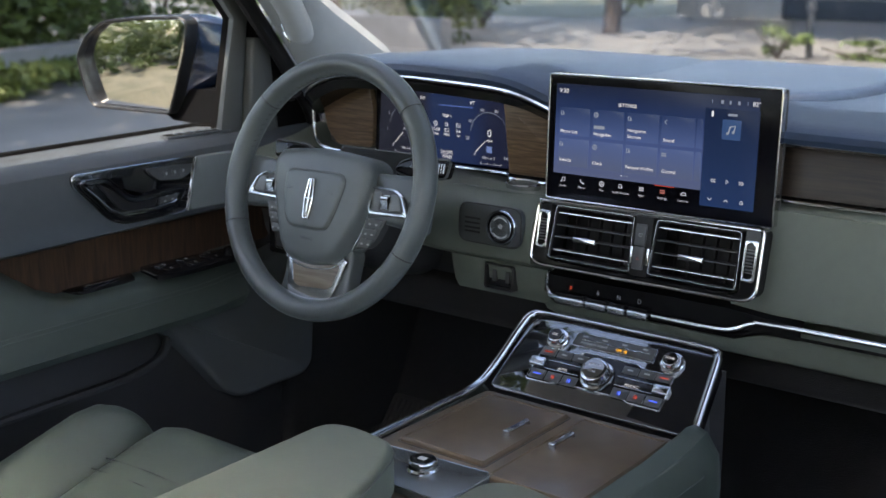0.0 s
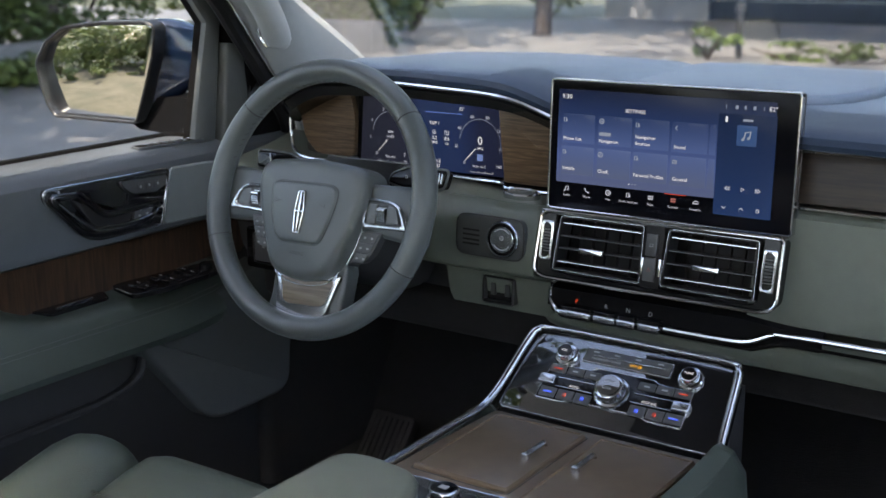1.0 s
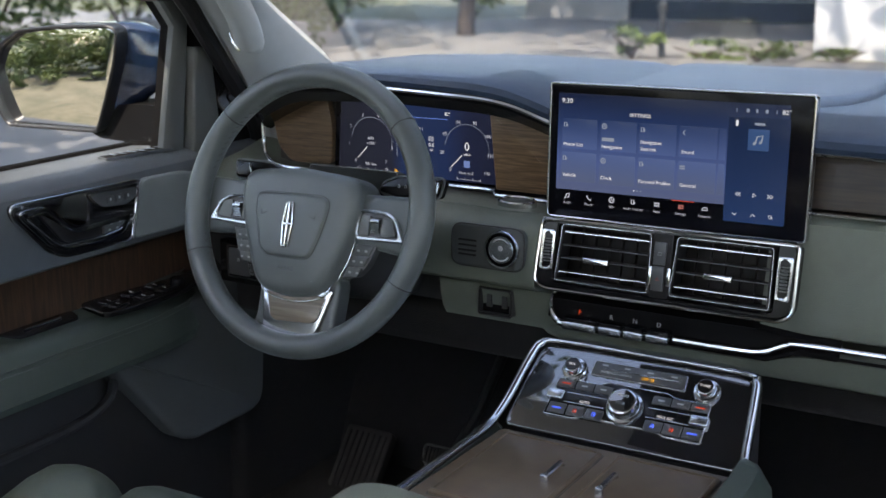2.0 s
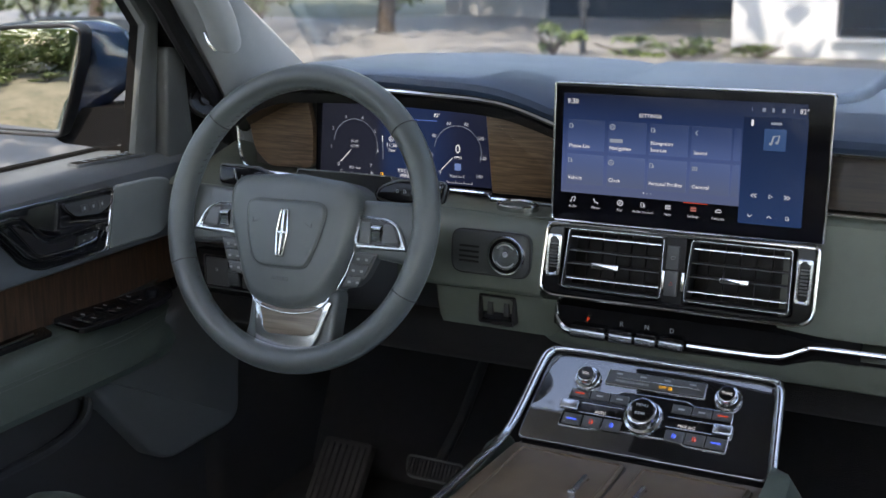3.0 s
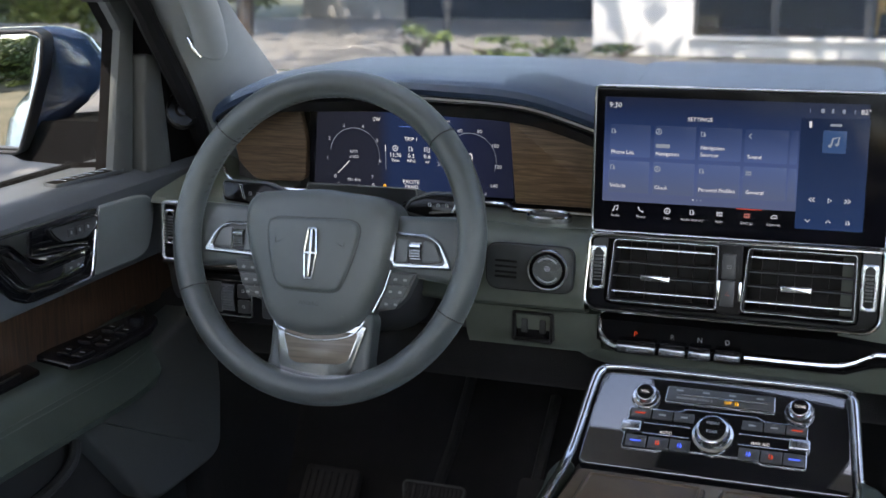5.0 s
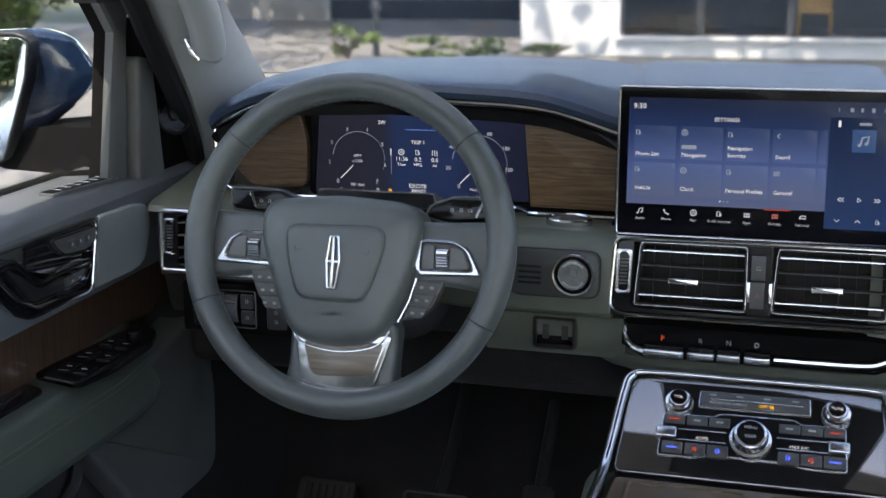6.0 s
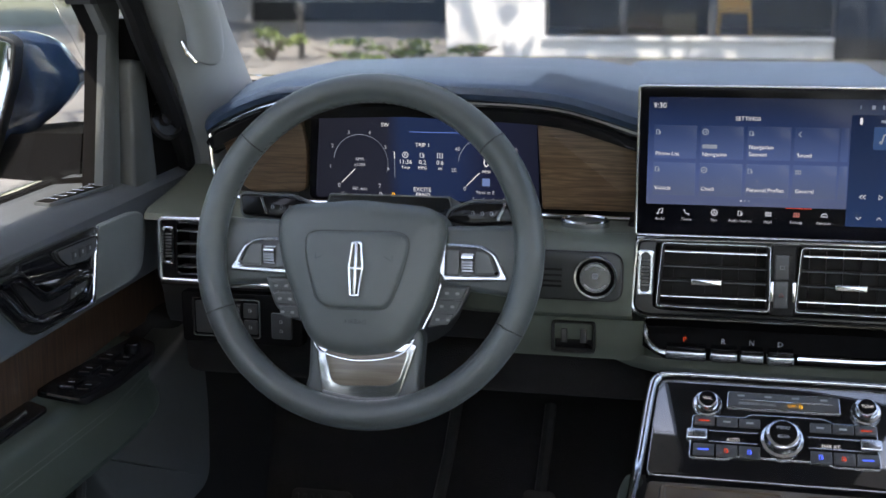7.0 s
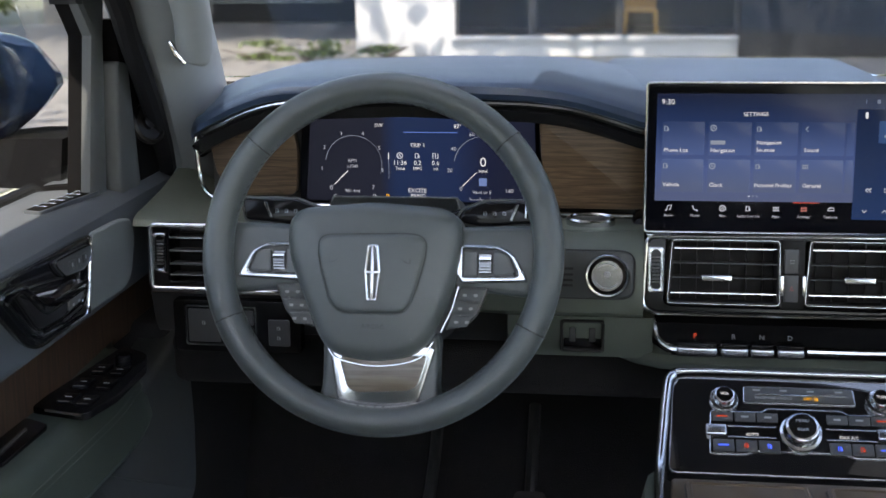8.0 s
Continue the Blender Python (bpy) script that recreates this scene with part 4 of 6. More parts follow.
# ---------------------------------------------------------------- centre vents
ve = thing("centre_air_vents", upright(0.474, 0.125, 1.185, 12, 0.6), "pair of black louvred air vents in a chrome frame", "air vents")
o = rounded([(-0.168, 0.048), (-0.172, -0.036), (-0.158, -0.044), (0.158, -0.044), (0.172, -0.034), (0.172, 0.052)], 0.010)
part("surround", frame_plate(inset(o, 0.002), rounded([(-0.144, 0.046), (-0.146, -0.031), (-0.136, -0.034), (0.136, -0.036), (0.146, -0.033), (0.146, 0.048)], 0.004), -0.05, 0.0, 0.002), PIANO, ve, "gloss black surround")
part("chrome_frame", tube([(p[0], p[1], 0.0005) for p in o], 0.0024, True, 8), CHROME, ve)
part("top_bar", plate(rrect(-0.168, 0.0475, 0.170, 0.0505, 0.001), -0.02, 0.002, 0.0008), CHROME, ve)
part("duct", box(-0.15, -0.04, -0.062, 0.15, 0.05, -0.052), VENT_BLACK, ve)
for x0, x1, tx in ((-0.143, -0.013, -0.086), (0.016, 0.143, 0.077)):
    fr = rounded([(x0 + 0.005, 0.044), (x1 - 0.001, 0.044), (x1, -0.032), (x0, -0.031)], 0.005)
    v = part("vent_frame", frame_plate(fr, inset(fr, 0.003), -0.03, 0.001, 0.0006), VENT_BLACK, ve)
    part("vent_trim", tube([(p[0], p[1], 0.001) for p in fr], 0.00045, True, 6), SATIN, v)
    for i, y in enumerate((0.034, 0.0165, -0.0005, -0.019)):
        s = part("slat", box(x0 + 0.003, y - 0.0012, -0.024, x1 - 0.002, y + 0.0012, -0.003, 0.0008), VENT_BLACK, v)
        part("slat_edge", tube([(x0 + 0.004, y, -0.003), (x1 - 0.003, y, -0.003)], 0.0014 if i in (0, 3) else 0.0009, n=6), SATIN if i in (0, 3) else GREY_PLASTIC, s)
    for k in range(6):
        x = x0 + 0.018 + k * 0.0195
        part("fin", box(x - 0.0005, -0.03, -0.044, x + 0.0005, 0.042, -0.036), VENT_BLACK, v)
    part("tab", plate(rrect(tx - 0.018, -0.0045, tx + 0.018, 0.0035, 0.0015), -0.004, 0.006, 0.002), CHROME, v, "chrome vane slider")
for sx in (-1, 1):
    ho = rrect(sx * 0.157 - 0.0095, -0.019, sx * 0.157 + 0.0095, 0.035, 0.004)
    t = part("vent_wheel_housing", frame_plate(ho, inset(ho, 0.0040), -0.01, 0.003, 0.0018), CHROME, ve)
    part("wheel_slot", plate(inset(ho, 0.0038), -0.01, -0.002, 0.0005), VENT_BLACK, t)
    wh = bmesh.new()
    for k in range(8):
        tube([(sx * 0.157 - 0.0044, -0.007 + 0.0042 * k, -0.001 + 0.003 * math.sin(math.pi * k / 7)), (sx * 0.157 + 0.0044, -0.007 + 0.0042 * k, -0.001 + 0.003 * math.sin(math.pi * k / 7))], 0.0014, n=6, bm=wh)
    part("thumb_wheel", wh, BUTTON, t)
part("centre_strip", plate(rrect(-0.012, -0.036, 0.015, 0.046, 0.003), -0.03, 0.0, 0.001), VENT_BLACK, ve)
for y0, y1, mt in ((0.006, 0.035, BUTTON), (-0.027, 0.004, BUTTON)):
    b = part("button", plate(rrect(-0.0085, y0, 0.0075, y1, 0.0015), 0, 0.003, 0.001), mt, ve)
    yc = (y0 + y1) / 2
    part("button_mark", tube([(-0.0025, yc - 0.002, 0.0032), (0.002, yc - 0.002, 0.0032), (0.002, yc + 0.0015, 0.0032), (-0.0025, yc + 0.0015, 0.0032)], 0.0003, True, 4) if y0 > 0 else tube([(-0.0025, yc - 0.002, 0.0032), (0.002, yc - 0.002, 0.0032), (-0.0002, yc + 0.002, 0.0032)], 0.0004, True, 4), LEGEND if y0 > 0 else material("dull_red", (0.3, 0.03, 0.02), 0.5), b)
for sx in (-0.0125, 0.0125):
    part("side_clip", box(sx - 0.002 + 0.0015, -0.02, 0, sx + 0.002 + 0.0015, 0.004, 0.004, 0.001), CHROME, ve)

# ---------------------------------------------------------------- gear selector bar
gs = thing("gear_selector", pose(0, 0, 0), "push-button gear selector bar in chrome and gloss black", "gear selector")
part("black_inset", loft([[(x, 0.150, 1.128 - e), (x, 0.134, 1.124 - e), (x, 0.131, 1.10 - e * 0.2), (x, 0.140, 1.084 + d)] for x, e, d in ((0.316, 0.006, 0.02), (0.322, 0.0, 0.008), (0.335, 0.0, 0.0), (0.5, 0.0, 0.0), (0.60, 0.0, 0.0), (0.645, 0.004, 0.010), (0.70, 0.008, 0.018))], 0.006), MATTE_BLACK, gs)
for i, (ch, x0, x1) in enumerate((("P", 0.344, 0.392), ("R", 0.396, 0.428), ("N", 0.431, 0.458), ("D", 0.462, 0.493))):
    k = part("key", box(x0, 0.112, 1.089, x1, 0.14, 1.101, 0.003), SATIN, gs)
    part("key_face", box(x0 + 0.001, 0.116, 1.100, x1 - 0.001, 0.14, 1.105, 0.0015), PIANO, k)
    c = words(ch, 0.0085, RED_GLOW if ch == "P" else LEGEND, gs, 0, 0, 0)
    c.matrix_local = upright((0.366, 0.411, 0.444, 0.4765)[i], 0.124, 1.1118, 10)
part("left_curl", tube(curve([(0.318, 0.140, 1.128), (0.322, 0.130, 1.108), (0.335, 0.122, 1.097), (0.35, 0.120, 1.095)], 5), [0.003 + 0.0002 * i for i in range(16)], n=10), CHROME, gs)
part("long_bar", tube(curve([(0.497, 0.124, 1.096), (0.56, 0.124, 1.096), (0.60, 0.125, 1.097), (0.618, 0.127, 1.101), (0.640, 0.130, 1.111), (0.66, 0.131, 1.113), (0.8, 0.132, 1.114), (1.1, 0.133, 1.114), (1.4, 0.134, 1.114)], 6), [0.0048] * 20 + [0.0042] * 5 + [0.0034] * 24, n=10), CHROME, gs)
part("lower_shadow_strip", loft([[(x, 0.128, 1.090 + d), (x, 0.15, 1.082 + d)] for x, d in ((0.34, 0), (0.5, 0), (0.61, 0), (0.65, 0.015), (1.4, 0.017))], 0.004), MATTE_BLACK, gs)

# ---------------------------------------------------------------- start button, lens and socket
sb = thing("start_button", upright(0.26, 0.107, 1.19, 4), "round chrome-ringed start button on a grey panel", "start button")
so = rrect(-0.079, -0.0285, 0.031, 0.0285, 0.016)
part("panel", plate(so, -0.01, 0.003, 0.002), SWITCH_PANEL, sb)
part("panel_line", tube([(p[0], p[1], 0.0012) for p in inset(so, -0.0006)], 0.0011, True, 6), GLOSS_DARK, sb)
for y in (0.007, 0.0, -0.007, -0.013):
    part("groove", box(-0.068, y - 0.0014, 0.002, -0.040, y + 0.0014, 0.0036, 0.0003), VENT_BLACK, sb)
part("ring", lathe([(0.0265, 0.0), (0.0265, 0.006), (0.0250, 0.0085), (0.0228, 0.0082), (0.0220, 0.006), (0.0215, 0.002)], 48), CHROME, sb)
part("groove_ring", lathe([(0.0216, 0.002), (0.0216, 0.0055), (0.0185, 0.0055), (0.0183, 0.003)], 40), PIANO, sb)
kn = part("button", lathe([(0.0184, 0.003), (0.0184, 0.0072), (0.0174, 0.0085), (0.001, 0.0086)], 40), material("brushed_grey", (0.52, 0.535, 0.54), 0.26, metal=1.0), sb, "brushed metal button")
part("button_rim", tube([(0.0178 * math.cos(math.tau * i / 40), 0.0178 * math.sin(math.tau * i / 40), 0.0082) for i in range(40)], 0.0007, True, 6), CHROME, kn)
part("button_mark", icon("ring", 0, 0.002, 0.0065, 0.0088), LEGEND, kn)
for a0, a1 in ((40, 140), (215, 325)):
    part("text_bar", tube([(0.0148 * math.cos(radians(a0 + (a1 - a0) * i / 12)), 0.0148 * math.sin(radians(a0 + (a1 - a0) * i / 12)), 0.0085) for i in range(13)], 0.0009, n=4), LEGEND, kn)
ln = thing("shelf_lens", pose(0.239, 0.187, 1.2365, 8, 0, 0), "oval chrome-rimmed sensor lens in the dashboard shelf", "sensor lens")
ov = [(0.030 * math.cos(math.tau * i / 32), 0.016 * math.sin(math.tau * i / 32)) for i in range(32)]
part("rim", frame_plate(ov, inset(ov, 0.004), -0.004, 0.005, 0.002), CHROME, ln)
part("lens", plate(inset(ov, 0.004), -0.004, 0.002, 0.001, dome=0.002), GREY_PLASTIC, ln)
au = thing("power_socket", upright(0.2315, 0.136, 1.1035, 4), "black socket panel low on the dashboard", "socket")
so = rrect(-0.027, -0.0205, 0.027, 0.0205, 0.005)
part("frame", frame_plate(so, inset(so, 0.004), -0.012, 0.003, 0.0015), GLOSS_DARK, au)
part("recess", plate(inset(so, 0.004), -0.012, -0.008, 0.001), PIANO, au)
for x in (-0.012, 0.012):
    part("port", box(x - 0.004, -0.009, -0.009, x + 0.004, 0.009, -0.004, 0.001), DARK_PLASTIC, au)

# ---------------------------------------------------------------- driver's end vent and switches
lv = thing("side_air_vent", upright(-0.262, 0.160, 1.190, 6, 0), "chrome-framed side air vent beside the wheel", "air vent")
o = rrect(-0.058, -0.046, 0.085, 0.036, 0.008)
part("surround", frame_plate(o, rrect(-0.034, -0.036, 0.076, 0.030, 0.004), -0.04, 0, 0.002), PIANO, lv)
part("chrome_frame", tube([(p[0], p[1], 0.0005) for p in o], 0.0036, True, 10), SATIN, lv)
part("lower_trim", box(-0.058, -0.052, -0.01, 0.14, -0.044, 0.004, 0.002), CHROME, lv)
part("duct", box(-0.05, -0.04, -0.05, 0.08, 0.035, -0.042), VENT_BLACK, lv)
for y in (0.020, 0.003, -0.014, -0.028):
    s = part("slat", box(-0.034, y - 0.001, -0.024, 0.076, y + 0.001, -0.002, 0.0006), DARK_PLASTIC, lv)
    part("slat_edge", tube([(-0.034, y, -0.002), (0.076, y, -0.002)], 0.0014, n=6), SATIN if y in (0.020, -0.028) else GREY_PLASTIC, s)
ho = rrect(-0.054, -0.024, -0.038, 0.026, 0.004)
vh = part("vent_wheel_housing", frame_plate(ho, inset(ho, 0.0036), -0.01, 0.003, 0.0016), CHROME, lv)
tw = bmesh.new()
for k in range(8):
    tube([(-0.0500, -0.014 + 0.0042 * k, 0.0005), (-0.0420, -0.014 + 0.0042 * k, 0.0005)], 0.0014, n=6, bm=tw)
part("thumb_wheel", tw, BUTTON, vh)
sw = thing("light_switch_panel", upright(-0.226, 0.172, 1.0945, 2), "black panel of light switches under the side vent", "switch panel")
part("plate", plate(rrect(-0.075, -0.040, 0.095, 0.030, 0.006), -0.02, 0.0, 0.002), PIANO, sw)
part("outline", tube([(p[0], p[1], 0.001) for p in rrect(-0.058, -0.030, 0.036, 0.022, 0.004)], 0.0017, True, 6), CHROME, sw)
for x0, x1, y0, y1 in ((-0.054, -0.012, -0.026, 0.018), (0.014, 0.033, -0.003, 0.017), (0.014, 0.033, -0.025, -0.006)):
    part("switch", plate(rrect(x0, y0, x1, y1, 0.002), 0, 0.003, 0.001), BUTTON, sw)
rw = bmesh.new()
for k in range(10):
    tube([(-0.009, -0.021 + 0.0040 * k, 0.003 + 0.005 * math.sin(math.pi * k / 9)), (0.011, -0.021 + 0.0040 * k, 0.003 + 0.005 * math.sin(math.pi * k / 9))], 0.0021, n=6, bm=rw)
part("dimmer_wheel", rw, SATIN, sw, "bright ribbed dimmer wheel")
bo = rrect(0.053, -0.029, 0.081, 0.006, 0.003)
rb = part("switch", plate(bo, 0, 0.003, 0.001), BUTTON, sw)
part("switch_rim", tube([(p[0], p[1], 0.001) for p in bo], 0.0009, True, 6), SATIN, rb)
for x, y in ((-0.033, 0.0), (0.024, 0.008), (0.024, -0.015), (0.067, -0.005), (0.067, -0.018)):
    part("switch_mark", icon("doc", x, y, 0.006, 0.0034), LEGEND, sw)

# ---------------------------------------------------------------- steering wheel
WHEEL = upright(0, 0.003, 1.253, 18, 1.0)
wheel = thing("steering_wheel", WHEEL, "leather steering wheel with chrome and wood spokes", "steering wheel")
WX, WY, WR = 0.0102, -0.0148, 0.1858
ring = [(WX + WR * math.cos(math.tau * i / 96), WY + WR * math.sin(math.tau * i / 96), 0.0) for i in range(96)]
part("rim", tube(ring, 0.0170, True, 20, squash=1.12), RIM_LEATHER, wheel, "dark green-grey leather rim")
st = bmesh.new()
for i in range(110):
    a = math.tau * i / 110
    if abs(math.sin(a)) < 0.25:
        continue
    r = WR - 0.0166
    b = a + 0.022
    tube([(WX + r * math.cos(a), WY + r * math.sin(a), -0.0005), (WX + (r + 0.0004) * math.cos(b), WY + (r + 0.0004) * math.sin(b), 0.0045)], 0.0008, n=4, bm=st)
tagged(part("rim_stitching", st, DARK_PLASTIC, wheel), kind="stuff")
for a in (42, 140, 204, 334):
    c, s = math.cos(radians(a)), math.sin(radians(a))
    loop = [(WX + (WR + 0.01725 * math.cos(u)) * c, WY + (WR + 0.01725 * math.cos(u)) * s, 0.0193 * math.sin(u)) for u in (math.tau * k / 24 for k in range(24))]
    part("rim_seam", tube(loop, 0.0009, True, 5, up=(c, s, 0.3)), DARK_PLASTIC, wheel)
# pad and spokes
pad_o = rounded([(-0.095, 0.020), (-0.082, 0.035), (0.0, 0.043), (0.082, 0.037), (0.101, 0.022), (0.101, -0.01), (0.090, -0.062), (0.068, -0.110), (0.050, -0.128), (0.006, -0.135), (-0.038, -0.129), (-0.056, -0.112), (-0.086, -0.04), (-0.095, -0.01)], 0.014, 4)
hub = part("airbag_pad", plate(pad_o, -0.045, 0.014, 0.018, seg=6, dome=0.007), PAD, wheel, "smooth grey-green airbag cover")
ins = rounded([(-0.056, -0.004), (-0.049, 0.003), (0.051, 0.005), (0.062, -0.001), (0.061, -0.018), (0.053, -0.049), (0.044, -0.074), (0.036, -0.080), (-0.027, -0.081), (-0.040, -0.073), (-0.053, -0.033)], 0.009, 4)
pcx, pcy = sum(p[0] for p in pad_o) / len(pad_o), sum(p[1] for p in pad_o) / len(pad_o)


def dome_z(x, y):
    """Height of the domed cover, whose rim lies 18 mm inside its outline."""
    a = math.atan2(y - pcy, x - pcx)
    q = min(inset(pad_o, 0.018), key=lambda p: abs(math.remainder(math.atan2(p[1] - pcy, p[0] - pcx) - a, math.tau)))
    s = min(1.0, math.hypot(x - pcx, y - pcy) / math.hypot(q[0] - pcx, q[1] - pcy))
    return 0.014 + 0.007 * (1 - s * s)


raised = bmesh.new()
rings = []
for off, up in ((-0.0032, -0.0008), (-0.0012, 0.0004), (0.0010, 0.0030), (0.0026, 0.0036), (0.006, 0.0037)):
    o = inset(ins, off)
    rings.append([raised.verts.new((p[0], p[1], dome_z(p[0], p[1]) + up)) for p in o])
icx, icy = sum(p[0] for p in ins) / len(ins), sum(p[1] for p in ins) / len(ins)
for k in (0.7, 0.4, 0.15):
    q = [(icx + (p[0] - icx) * k, icy + (p[1] - icy) * k) for p in inset(ins, 0.006)]
    rings.append([raised.verts.new((p[0], p[1], dome_z(p[0], p[1]) + 0.0037)) for p in q])
for a, b in zip(rings, rings[1:]):
    for i in range(len(ins)):
        raised.faces.new((a[i - 1], a[i], b[i], b[i - 1]))
raised.faces.new(rings[-1])
part("raised_field", raised, PAD, hub)
part("pad_crease", tube([(p[0], p[1], dome_z(p[0], p[1]) + 0.0002) for p in inset(ins, -0.0016)], 0.0009, True, 6), SWITCH_PANEL, hub)
em = [(-0.0005, -0.0065), (0.0115, -0.0065), (0.0145, -0.036), (0.0115, -0.068), (-0.0005, -0.068), (-0.0035, -0.036)]
part("emblem", frame_plate(rounded(em, 0.002, 3), inset(rounded(em, 0.002, 3), 0.0026), 0.014, 0.0285, 0.0010), CHROME, hub, "plain chrome upright badge")
part("emblem_bar", box(0.0038, -0.066, 0.016, 0.0072, -0.008, 0.0284, 0.0010), CHROME, hub)
part("emblem_bar", box(-0.003, -0.0385, 0.016, 0.014, -0.0350, 0.0284, 0.0010), CHROME, hub)
words("AIRBAG", 0.0075, SWITCH_PANEL, hub, 0.006, -0.096, dome_z(0.006, -0.096) + 0.0008)
for x, s in ((-0.038, 1), (0.041, -1)):
    part("horn_mark", tube([(x - 0.005 * s, -0.021, dome_z(x, -0.022) + 0.0037), (x - 0.005 * s, -0.027, dome_z(x, -0.027) + 0.0037), (x, -0.025, dome_z(x, -0.025) + 0.0037), (x + 0.005 * s, -0.022, dome_z(x, -0.022) + 0.0037)], 0.0005, n=4), SWITCH_PANEL, hub)
# side spokes
for s in (-1, 1):
    cx = lambda v: WX + s * v
    sp = rounded([(cx(0.06), 0.016), (cx(0.180), 0.020), (cx(0.182), -0.062), (cx(0.06), -0.050)], 0.010)
    part("spoke", plate(sp, -0.036, -0.008, 0.008, seg=4), RIM_LEATHER, wheel)
    ch = rounded([(cx(0.088), -0.003), (cx(0.132), -0.004), (cx(0.148), -0.013), (cx(0.164), -0.043), (cx(0.088), -0.046)], 0.006)
    hole = rounded([(cx(0.088), -0.0075), (cx(0.130), -0.0085), (cx(0.143), -0.016), (cx(0.153), -0.0375), (cx(0.088), -0.0385)], 0.006)
    c = part("chrome_frame", frame_plate(ch, hole, -0.016, -0.0035, 0.0022), SATIN, wheel, m=Matrix.Translation((0, 0, 0.002)))
    part("switch_bed", plate(inset(ch, 0.003), -0.016, -0.008, 0.001), BUTTON, c)
    part("paddle", plate(rounded([(cx(0.125), -0.011), (cx(0.140), -0.013), (cx(0.149), -0.035), (cx(0.125), -0.037)], 0.004), -0.008, -0.004, 0.0015), PADDLE, c)
    part("paddle", plate(rounded([(cx(0.092), -0.011), (cx(0.107), -0.011), (cx(0.107), -0.038), (cx(0.092), -0.039)], 0.002), -0.008, -0.004, 0.0015), PADDLE, c)
    rl = bmesh.new()
    for k in range(7):
        tube([(cx(0.1095), -0.0145 - 0.0031 * k, -0.008 + 0.005 * math.sin(math.pi * k / 6)), (cx(0.1225), -0.0145 - 0.0031 * k, -0.008 + 0.005 * math.sin(math.pi * k / 6))], 0.0016, n=6, bm=rl)
    part("roller", rl, DARK_CHROME, c)
    part("roller_cap", tube([(cx(0.1095), -0.0185, -0.0030), (cx(0.1225), -0.0185, -0.0030)], 0.0030, n=10), CHROME, c)
    kb = rounded([(cx(0.088), -0.050), (cx(0.121), -0.049), (cx(0.108), -0.080), (cx(0.096), -0.093), (cx(0.072), -0.099)], 0.004)
    k = part("key_block", plate(kb, -0.024, -0.010, 0.002), BUTTON, wheel, m=Matrix.Translation((0, 0, 0.003)))
    for i, (y0, xa, xb, sh) in enumerate(((-0.052, 0.086, 0.117, 0.004), (-0.067, 0.081, 0.111, 0.005), (-0.082, 0.077, 0.103, 0.004))):
        q = rounded([(cx(xa + 0.003), y0), (cx(xb), y0), (cx(xb - 0.006), y0 - 0.0125), (cx(xa - 0.002), y0 - 0.0135)], 0.002, 3)
        kk = part("key", plate(q, -0.012, -0.0075, 0.001), GREY_PLASTIC, k)
        for dx in (0.008, 0.020):
            part("key_mark", plate(rrect(cx(xa + dx) - 0.0022, y0 - 0.0085, cx(xa + dx) + 0.0022, y0 - 0.0055, 0.0006, 2), -0.0078, -0.0073, 0.0001), LEGEND_DIM, kk)
    part("key_trim", tube([(cx(0.087), -0.049, -0.008), (cx(0.080), -0.075, -0.009), (cx(0.068), -0.100, -0.010)], 0.0013, n=6), CHROME, k)
# lower spoke
lo = rounded([(-0.055, -0.100), (-0.055, -0.165), (-0.064, -0.190), (0.082, -0.186), (0.076, -0.165), (0.078, -0.100)], 0.014)
lsp = part("lower_spoke", plate(lo, -0.040, -0.012, 0.008, seg=4), RIM_LEATHER, wheel)
cu = rounded([(-0.046, -0.120), (-0.036, -0.178), (-0.020, -0.190), (0.042, -0.188), (0.056, -0.174), (0.073, -0.118), (0.064, -0.116), (-0.038, -0.118)], 0.006)
part("chrome_plate", plate(cu, -0.02, -0.006, 0.002), CHROME, lsp, "bright metal lower spoke plate")
wd = rounded([(-0.034, -0.130), (0.064, -0.127), (0.054, -0.160), (0.044, -0.166), (-0.014, -0.169), (-0.024, -0.164)], 0.005)
part("wood_inlay", plate(wd, -0.008, -0.0042, 0.001), wood_material("light_veneer", (0.085, 0.068, 0.048), (0.17, 0.142, 0.108), "X", 100), lsp, "pale brown wood inlay")
part("inlay_line", tube([(p[0], p[1], -0.0045) for p in wd], 0.0008, True, 5), SATIN, lsp)
part("pad_line", tube(curve([(-0.048, -0.118, -0.004), (-0.036, -0.132, -0.002), (0.006, -0.1395, -0.002), (0.052, -0.1315, -0.002), (0.070, -0.112, -0.004)], 6), 0.0010, n=6), CHROME, hub)
# column with its stalks
col = thing("steering_column", WHEEL, "black steering column cover with wiper and light stalks", "steering column")
part("shroud", loft([[(WX + w * math.cos(u), -0.045 + h * math.sin(u) * (1.0 if math.sin(u) > 0 else 1.1), z) for u in (math.tau * k / 24 for k in range(24))] for w, h, z in ((0.070, 0.060, -0.045), (0.078, 0.066, -0.07), (0.085, 0.075, -0.14), (0.08, 0.075, -0.24))], closed=True), DARK_PLASTIC, col)
part("top_cover", plate(rounded([(-0.080, 0.006), (0.094, 0.006), (0.082, 0.056), (-0.068, 0.056)], 0.006), -0.20, -0.112, 0.004), VENT_BLACK, col)
part("cover_edge", plate(rounded([(-0.084, 0.004), (-0.069, 0.060), (0.083, 0.060), (0.098, 0.004), (0.094, 0.004), (0.080, 0.0565), (-0.066, 0.0565), (-0.080, 0.004)], 0.0015, 2), -0.196, -0.108, 0.0015), GREY_PLASTIC, col, "light grey lip of the column cover")
